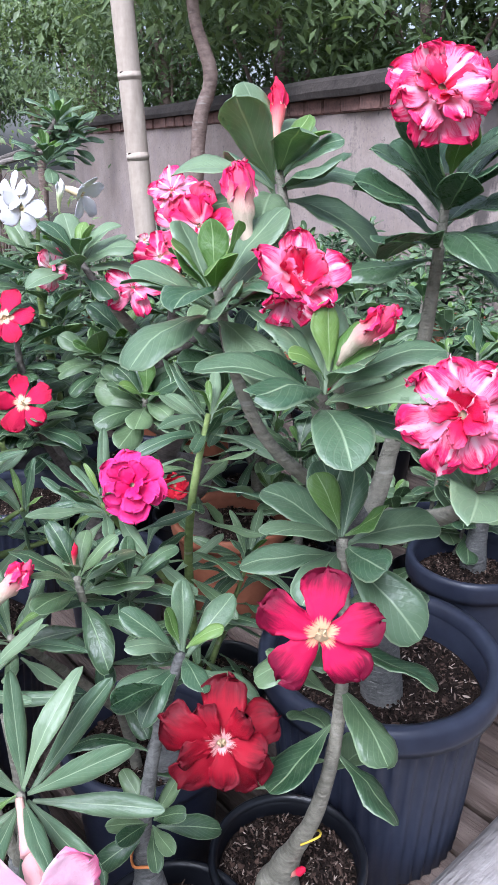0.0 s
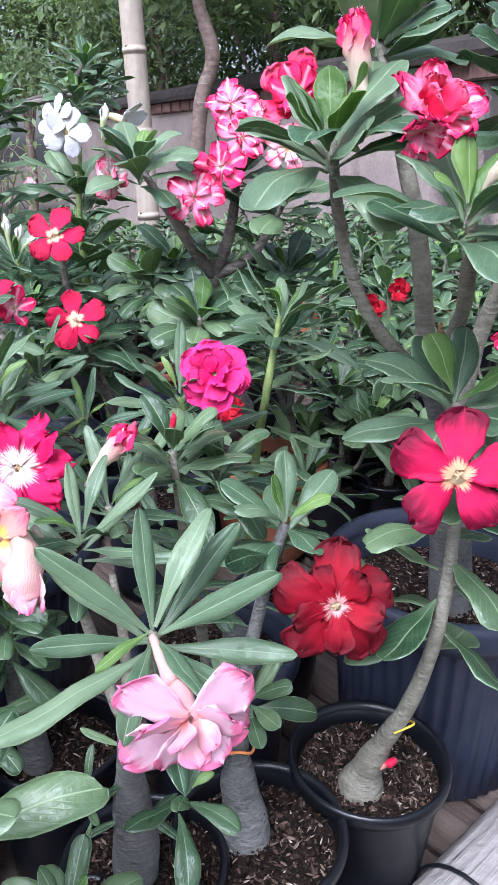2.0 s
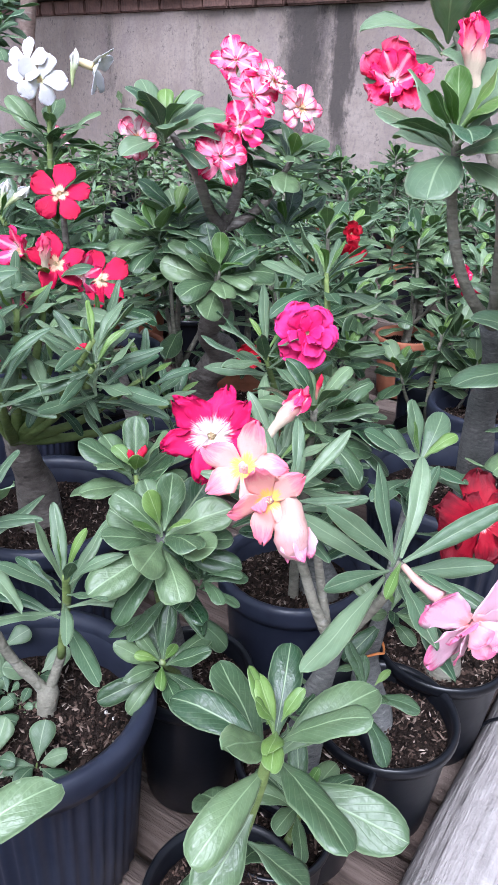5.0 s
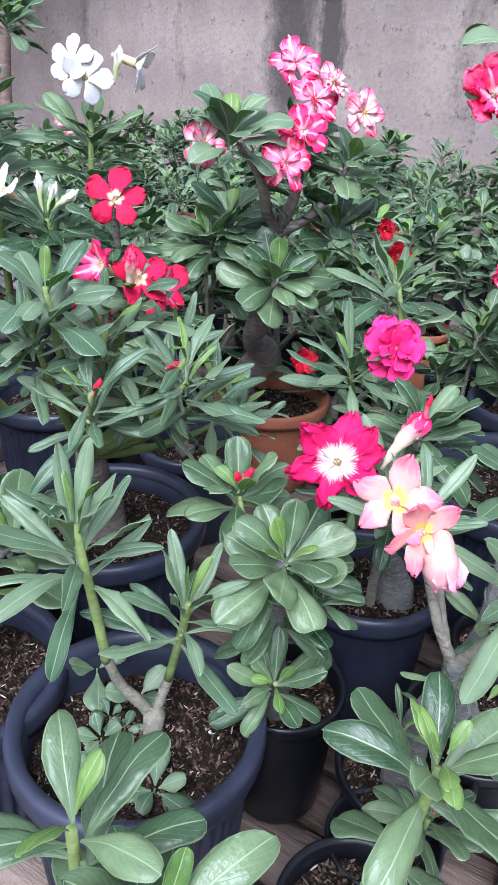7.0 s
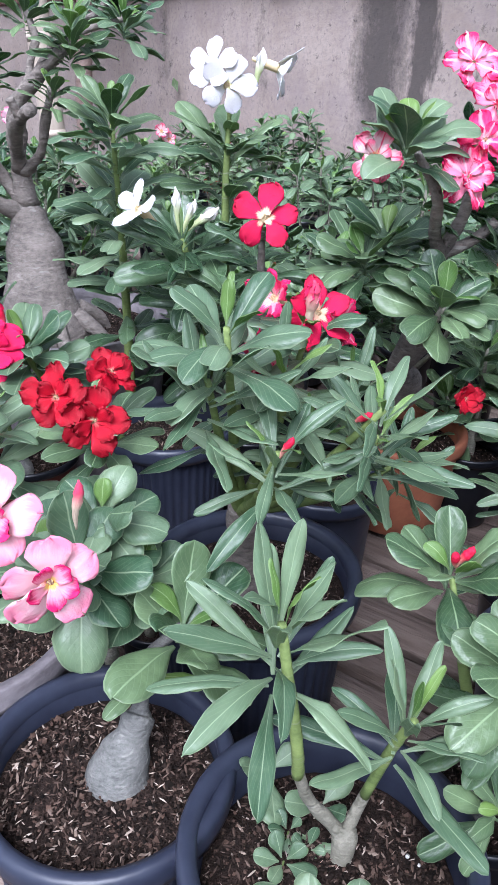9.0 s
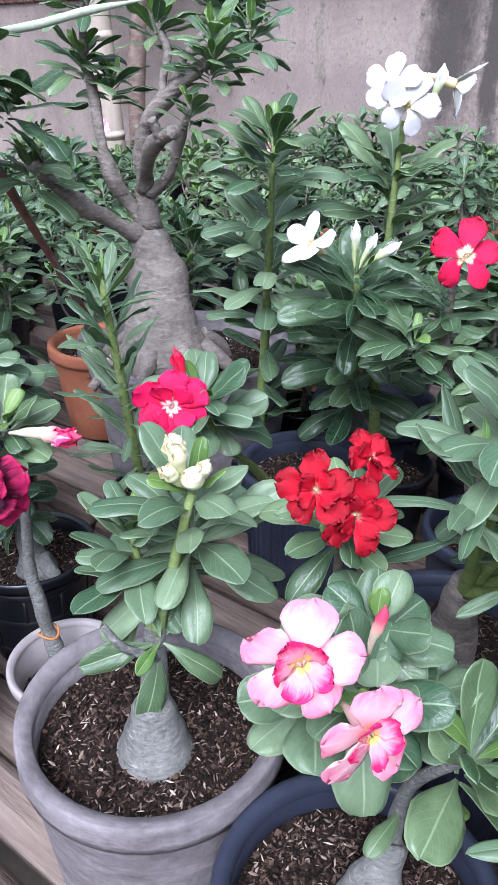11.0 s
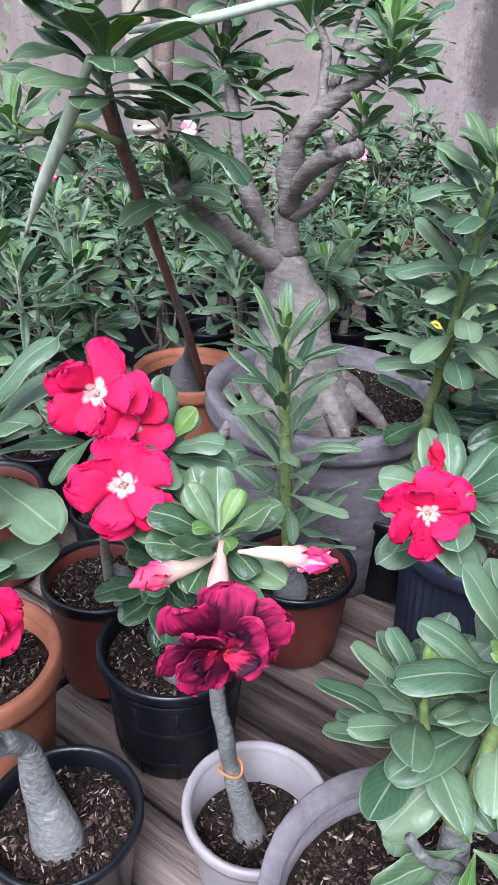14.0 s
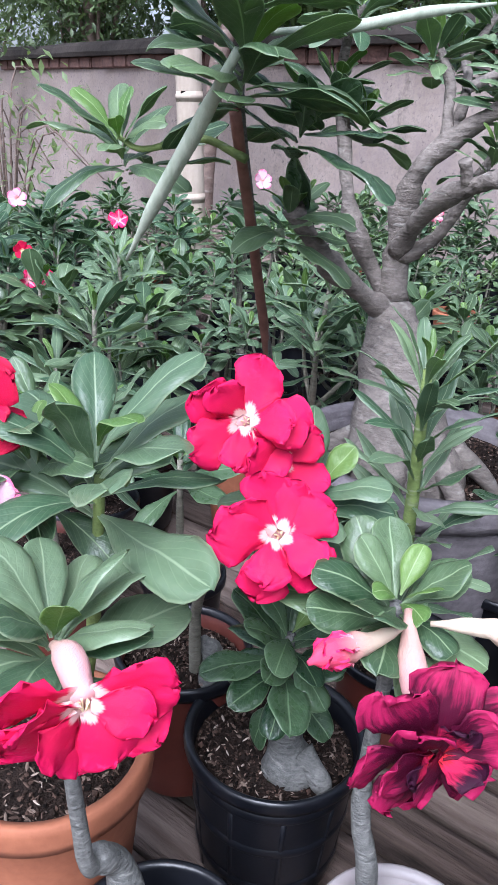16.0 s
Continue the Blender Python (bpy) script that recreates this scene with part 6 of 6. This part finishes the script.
part("seed_pod", tube_mesh("seed_pod", [local(aj, p) for p in ((-0.85, 1.37, 0.765), (-0.769, 1.40, 0.778), (-0.70, 1.40, 0.795), (-0.631, 1.40, 0.808))], (0.003, 0.0055, 0.0052, 0.0015), 12, 6, 0.08), POD, aj, "long pale grey-green seed pod")
stick = thing("support_stick", -0.69, 1.79, 0.17, "reddish brown wooden support stick leaning in the pot", "stick")
part("rod", tube_mesh("rod", [local(stick, p) for p in ((-0.690, 1.815, 0.16), (-0.745, 1.680, 0.33), (-0.811, 1.530, 0.52), (-0.876, 1.385, 0.70))], (0.0075, 0.007, 0.0062, 0.0056), 10, 8, 0.10), REDSTICK, stick)


# ---- the crowd of younger plants behind ----
def young_plant(seed, leaf_kind, tone, size, height):
    y = plant(0, 0, 0, "young leafy desert rose in a row of many", "young plants in rows")
    RNG.seed(seed)
    limb(y, [(0, 0, 0.10), (0.005, 0, 0.16), (0.012, -0.005, height * 0.6), (0.0, 0.0, height)], (0.022, 0.016, 0.008, 0.005), STEM_GREY, "stem", 9)
    tips = [(0.0, 0.0, height)]
    for k in range(3):
        a = seed + 2.1 * k + RNG.uniform(-0.4, 0.4)
        d = RNG.uniform(0.05, 0.11)
        tip = (d * math.cos(a), d * math.sin(a), height * RNG.uniform(0.70, 1.02))
        limb(y, [(0.01, 0, height * 0.45), (tip[0] * 0.7, tip[1] * 0.7, height * 0.62), tip], (0.008, 0.006, 0.004), STEM_GREY, "branch", 8)
        tips.append(tip)
    for tip in tips:
        rosette(y, tip, leaf_kind, RNG.randint(10, 12), size, tone, (tip[0] * 3, tip[1] * 3 - 0.15, 1), 2, 100, 25, 0.06)
    stem_leaves(y, (0.008, 0, height * 0.36), (0.0, 0.0, height * 0.85), 11, leaf_kind, size, tone, 80)
    return y


def far_plant(source):
    """The same plant with its leaves joined, for the rows far off."""
    y = plant(0, 0, 0, "leafy young desert rose in the far rows", "young plants in the far rows")
    verts, faces, uvs, mats, count = [], [], [], [], 0
    for o in source.children:
        if not o.name.startswith("leaf"):
            part("stem", o.data, None, y, "", o.matrix_basis.copy())
            continue
        me = o.data
        co = np.zeros(len(me.vertices) * 3)
        me.vertices.foreach_get("co", co)
        m = np.array(o.matrix_basis)
        co = co.reshape(-1, 3) @ m[:3, :3].T + m[:3, 3]
        verts.append(co)
        loop_uv = np.zeros(len(me.loops) * 2, dtype=np.float32)
        me.uv_layers[0].data.foreach_get("uv", loop_uv)
        uvs.append(loop_uv)
        faces += [tuple(v + count for v in p.vertices) for p in me.polygons]
        mats += [1 if me.materials[0] == LEAF_BRIGHT else 0] * len(me.polygons)
        first = me.materials[0] if me.materials[0] != LEAF_BRIGHT else LEAF
        count += len(me.vertices)
    me = bpy.data.meshes.new("foliage")
    me.from_pydata(np.concatenate(verts).tolist(), [], faces)
    layer = me.uv_layers.new(name="UVMap")
    layer.data.foreach_set("uv", np.concatenate(uvs))
    me.materials.append(first)
    me.materials.append(LEAF_BRIGHT)
    me.polygons.foreach_set("material_index", mats)
    me.polygons.foreach_set("use_smooth", [True] * len(me.polygons))
    me.update()
    part("foliage", me, None, y)["kind"] = "stuff"
    return y


YOUNG = [young_plant(40 + i, *spec) for i, spec in enumerate((("mid", "green", 0.100, 0.43), ("broad", "green", 0.090, 0.38), ("broad", "pale", 0.088, 0.42), ("mid", "pale", 0.098, 0.47), ("broad", "green", 0.090, 0.36), ("narrow", "pale", 0.105, 0.42)))]
pot(0.318, 0.958, 0.090, 0.24, "navy", 0.04, 0.78, 260)
ri = plant(0.33, 0.97, 0.19, "leafy desert rose in a navy pot behind the log")
limb(ri, [(0.33, 0.975, 0.18), (0.335, 0.98, 0.30), (0.34, 0.97, 0.42)], (0.024, 0.015, 0.008), BARK, "trunk")
rosette(ri, (0.34, 0.97, 0.425), "broad", 14, 0.085, "green", (0, -0.2, 1), 2, 98, 28, 0.06)
rosette(ri, (0.385, 0.94, 0.37), "mid", 11, 0.08, "green", (0.3, -0.2, 1), 2, 98, 28, 0.05)
pot(0.335, 1.165, 0.066, 0.20, "navy", 0.03, 0.78, 160)
FAR = [far_plant(y) for y in YOUNG]
YOUNG_POT = pot(0, 0, 0.065, 0.14, "black", 0.025, 0.76, 60, 0, "pots of young plants")
YOUNG_TERRA = pot(0, 0, 0.075, 0.15, "terracotta", 0.025, 0.76, 60, 0, "pots of young plants")
RNG.seed(5)
SPOTS = [(0.182, 1.215), (0.085, 1.19), (0.295, 1.08), (-0.24, 1.89), (-0.747, 2.02), (-0.915, 1.89), (-1.0, 1.72), (0.02, 1.32), (-0.12, 1.30), (0.20, 1.42), (0.42, 1.22)]
KEEP = SPOTS + [(0.318, 0.958), (0.335, 1.165), (-0.575, 1.515), (-0.715, 1.80), (-0.47, 1.42), (-0.275, 1.415), (-0.28, 1.30), (-0.42, 1.215), (-0.455, 1.205), (-1.073, 1.57), (-0.896, 1.486), (-0.12, 1.0)]
for row in range(17):
    for col in range(22):
        u = 0.33 + 0.215 * row + RNG.uniform(-0.05, 0.05)
        v = 0.45 + 0.23 * col + RNG.uniform(-0.05, 0.05)
        q = BENCH_U * u + BENCH_V * v
        if q.y < 1.0 or q.x > 1.03 + (3.4 - q.y) * 0.466 or q.x < -1.75 or (q.x < 0.28 and q.y < 1.42) or (q.x < -0.75 and q.y < 1.75) or q.y > 4.2:
            continue
        if 1.78 < u < 1.94 or any((q.x - a) ** 2 + (q.y - b) ** 2 < (0.20 if abs(a + 0.575) < 0.01 else 0.155) ** 2 for a, b in KEEP):
            continue
        SPOTS.append((q.x, q.y))
for n, (x, y) in enumerate(SPOTS):
    m = pose(x, y, 0, 0, 0, RNG.uniform(0, 360))
    near = y < 1.95 and x < 0.75
    sc = RNG.uniform(0.78, 1.16) * (1.0 if y < 1.6 else 0.94 if y < 2.2 or x < -0.6 else 0.82)
    c2 = copy_thing(RNG.choice(YOUNG if near else FAR), m)
    c2.scale = (sc, sc, sc)
    copy_thing(YOUNG_TERRA if n % 13 == 3 else YOUNG_POT, m)
for x, y, z, col in ((-0.295, 2.2, 0.55, "stripe_pink"), (-0.275, 2.21, 0.53, "stripe_pink"), (-1.133, 2.2, 0.531, "pale_pink"), (-1.128, 2.2, 0.432, "red_pink"), (-1.083, 2.2, 0.378, "rose"), (-1.12, 2.21, 0.375, "rose"), (-0.944, 2.2, 0.497, "rose"), (-0.661, 2.2, 0.583, "pale_pink")):
    fp = thing("blossom", x, y, z, "pink blossom among the rows of young plants", "flower", "far blossoms")
    flower(fp, (x, y, z), (0.1, -0.9, 0.4), 0.018, col, ((5, 1.0, 60),))
for proto, (x, y) in zip(YOUNG + FAR + [YOUNG_POT, YOUNG_TERRA], ((1.05, 2.9), (0.9, 3.1), (0.75, 3.35), (0.55, 3.6), (0.4, 3.9), (1.15, 2.65), (1.25, 2.4), (0.3, 4.15), (1.32, 2.2), (-1.2, 2.3), (-1.35, 2.6), (-1.3, 2.9), (1.05, 2.9), (0.9, 3.1))):
    proto.location = (x, y, 0)
for spot, col in (((0.104, 1.06, 0.47), "blood"), ((0.185, 1.26, 0.46), "blood"), ((0.30, 1.06, 0.425), "rose"), ((0.32, 1.05, 0.40), "red_pink"), ((-0.10, 0.93, 0.36), "blood")):
    fp = thing("fallen_flower", spot[0], spot[1], spot[2], "small half-open red flower among leaves", "flower")
    flower(fp, spot, (0, -0.9, 0.3), 0.02, col, ((5, 1.0, 55), (4, 0.7, 35)))


# ---- trees and pole by the wall ----
bamboo = thing("bamboo_pole", -0.55, 4.1, GROUND_Z, "pale dry bamboo pole standing before the wall", "pole")
nodes_z = [GROUND_Z + 0.0, 0.0, 0.35, 0.36, 0.37, 0.75, 0.76, 0.77, 1.12, 1.13, 1.14, 1.5, 1.9, 2.6]
part("cane", tube_mesh("cane", [local(bamboo, (-0.50 - 0.0578 * z - 0.02, 4.1, z)) for z in nodes_z], [0.056 if i not in (3, 6, 9) else 0.059 for i in range(len(nodes_z))], 16, 3, 0.02), BAMBOO, bamboo)


def tree(x, y, trunk_pts, radii, crown_at, crown_r, count, seed, label, small=1.0):
    r = random.Random(seed)
    t = thing("tree", x, y, GROUND_Z, label, "tree")
    part("trunk", tube_mesh("trunk", [local(t, p) for p in trunk_pts], radii, 12, 6, 0.12, seed), TREEBARK, t)
    top = Vector(trunk_pts[-1])
    verts, faces, uvs = [], [], []
    clumps = []
    for k in range(26):
        c = Vector(crown_at) + Vector((r.gauss(0, crown_r[0] * 0.55), r.gauss(0, crown_r[1] * 0.5), r.uniform(-crown_r[2], crown_r[2])))
        clumps.append(c)
        if k < (7 if small == 1 else 24):
            part("limb", tube_mesh("limb", [local(t, Vector(trunk_pts[-2])), local(t, top.lerp(c, 0.5) + Vector((0, 0, 0.08))), local(t, c)], (0.02 * small ** 2, 0.013 * small ** 2, 0.005 * small), 8, 4, 0.1, k), TREEBARK, t)
    for k in range(count):
        c = r.choice(clumps)
        p = c + small * Vector((r.gauss(0, 0.26), r.gauss(0, 0.2), r.gauss(0, 0.17)))
        d = Vector((r.uniform(-1, 1), r.uniform(-1, 0.6), r.uniform(-1.0, 0.5))).normalized()
        m = frame_of(d, Vector((r.uniform(-0.5, 0.5), r.uniform(-0.8, 0.2), 1)), local(t, p), small * r.uniform(0.06, 0.13))
        b0 = len(verts)
        for q, uvq in (((0, 0, 0), (0.5, 0)), ((-0.2, 0.45, 0.03), (0, 0.45)), ((0, 0.5, 0), (0.5, 0.5)), ((0.2, 0.45, 0.03), (1, 0.45)), ((0, 1, -0.08), (0.5, 1))):
            verts.append(m @ Vector(q))
            uvs.append(uvq)
        faces += [(b0, b0 + 2, b0 + 1), (b0, b0 + 3, b0 + 2), (b0 + 1, b0 + 2, b0 + 4), (b0 + 2, b0 + 3, b0 + 4)]
    me = bpy.data.meshes.new("crown")
    me.from_pydata([tuple(v) for v in verts], [], faces)
    layer = me.uv_layers.new(name="UVMap")
    index = np.zeros(len(me.loops), dtype=np.int32)
    me.loops.foreach_get("vertex_index", index)
    layer.data.foreach_set("uv", np.asarray(uvs, dtype=np.float32)[index].ravel())
    crown = part("crown", me, TREELEAF, t, "dense dark green leaves")
    crown["kind"] = "stuff"
    return t


tree(-0.35, 5.0, [(-0.36, 5.0, GROUND_Z), (-0.345, 5.0, 0.4), (-0.30, 5.0, 0.95), (-0.23, 5.0, 1.22), (-0.33, 5.0, 1.6), (-0.30, 5.0, 2.3)], (0.055, 0.05, 0.046, 0.044, 0.036, 0.03), (-0.2, 5.6, 2.3), (0.9, 0.7, 0.7), 6500, 3, "slender crooked tree with dark leaves by the wall")
for n, (x, y, h) in enumerate(((-3.4, 13.0, 2.9), (-0.9, 9.0, 2.3), (0.3, 7.6, 2.0), (1.4, 6.6, 1.9), (2.4, 5.2, 1.9), (-2.3, 12.2, 2.8), (3.4, 3.4, 1.9), (-1.1, 10.4, 2.6), (-4.6, 14.5, 3.2), (0.9, 8.6, 2.6), (2.5, 7.5, 2.6))):
    tree(x, y, [(x, y, GROUND_Z), (x + 0.05, y, 0.6), (x - 0.05, y, h)], (0.08, 0.07, 0.04), (x, y, h * 0.85), (1.3, 0.9, 1.2), 10500, 20 + n, "leafy tree with a dense dark green crown")

for n, (x, y, h) in enumerate(((-1.75, 3.5, 0.75), (-1.35, 4.1, 0.8), (-2.2, 4.2, 0.85))):
    tree(x, y, [(x, y, GROUND_Z), (x + 0.04, y, 0.0), (x - 0.03, y, h * 0.7)], (0.016, 0.013, 0.008), (x, y, h * 0.62), (0.36, 0.25, 0.32), 480, 60 + n, "thin twiggy shrub with sparse small leaves by the wall", 0.5)

# ---- bricks of the wall's upper course ----
bm = bmesh.new()
box(bm, -0.10, 0.10, -0.16, 0.028, 0.0, 0.084, 0.008)
brick_me = bpy.data.meshes.new("brick")
bm.to_mesh(brick_me)
bm.free()
for n in range(58):
    part("brick", brick_me, BRICK, wall, "", pose(-5.6 + 0.212 * n + RNG.uniform(-0.006, 0.006), RNG.uniform(-0.012, 0.016), BRICK_Z + 0.002, RNG.uniform(-2, 2), 0, RNG.uniform(-2, 2)))

# ---- litter and ties ----
tag = thing("plastic_scrap", -0.408, 0.795, 0.012, "crumpled clear grey plastic scrap by the pots", "litter")
bm = bmesh.new()
bmesh.ops.create_icosphere(bm, subdivisions=2, radius=0.018)
for v in bm.verts:
    v.co = Vector((v.co.x * 1.1, v.co.y * 0.55, v.co.z * 0.7)) * (1 + 0.45 * noise.noise(v.co * 90))
part("scrap", bm, GREYPOT, tag)
dead = thing("fallen_leaf", 0.29, 1.14, 0.205, "yellow fallen leaf lying in a pot", "leaf")
part("blade", blade("blade", w_broad, 0.3, 0.3, 0.02, 1.0), YELLOWTAG, dead, "", frame_of(Vector((1, 0.2, 0.1)), UP, Vector((0, 0, 0)), 0.06))
rib = thing("ribbon", -0.277, 1.75, 0.298, "yellow ribbon tied on a stem", "ribbon")
part("band", tube_mesh("band", [(0.012 * math.cos(a), 0.012 * math.sin(a), 0.004 * math.sin(2 * a)) for a in np.linspace(0, 6.28, 10)] + [(0.02, -0.01, -0.03)], [0.004] * 11, 8, 2, 0.1), YELLOWTAG, rib)
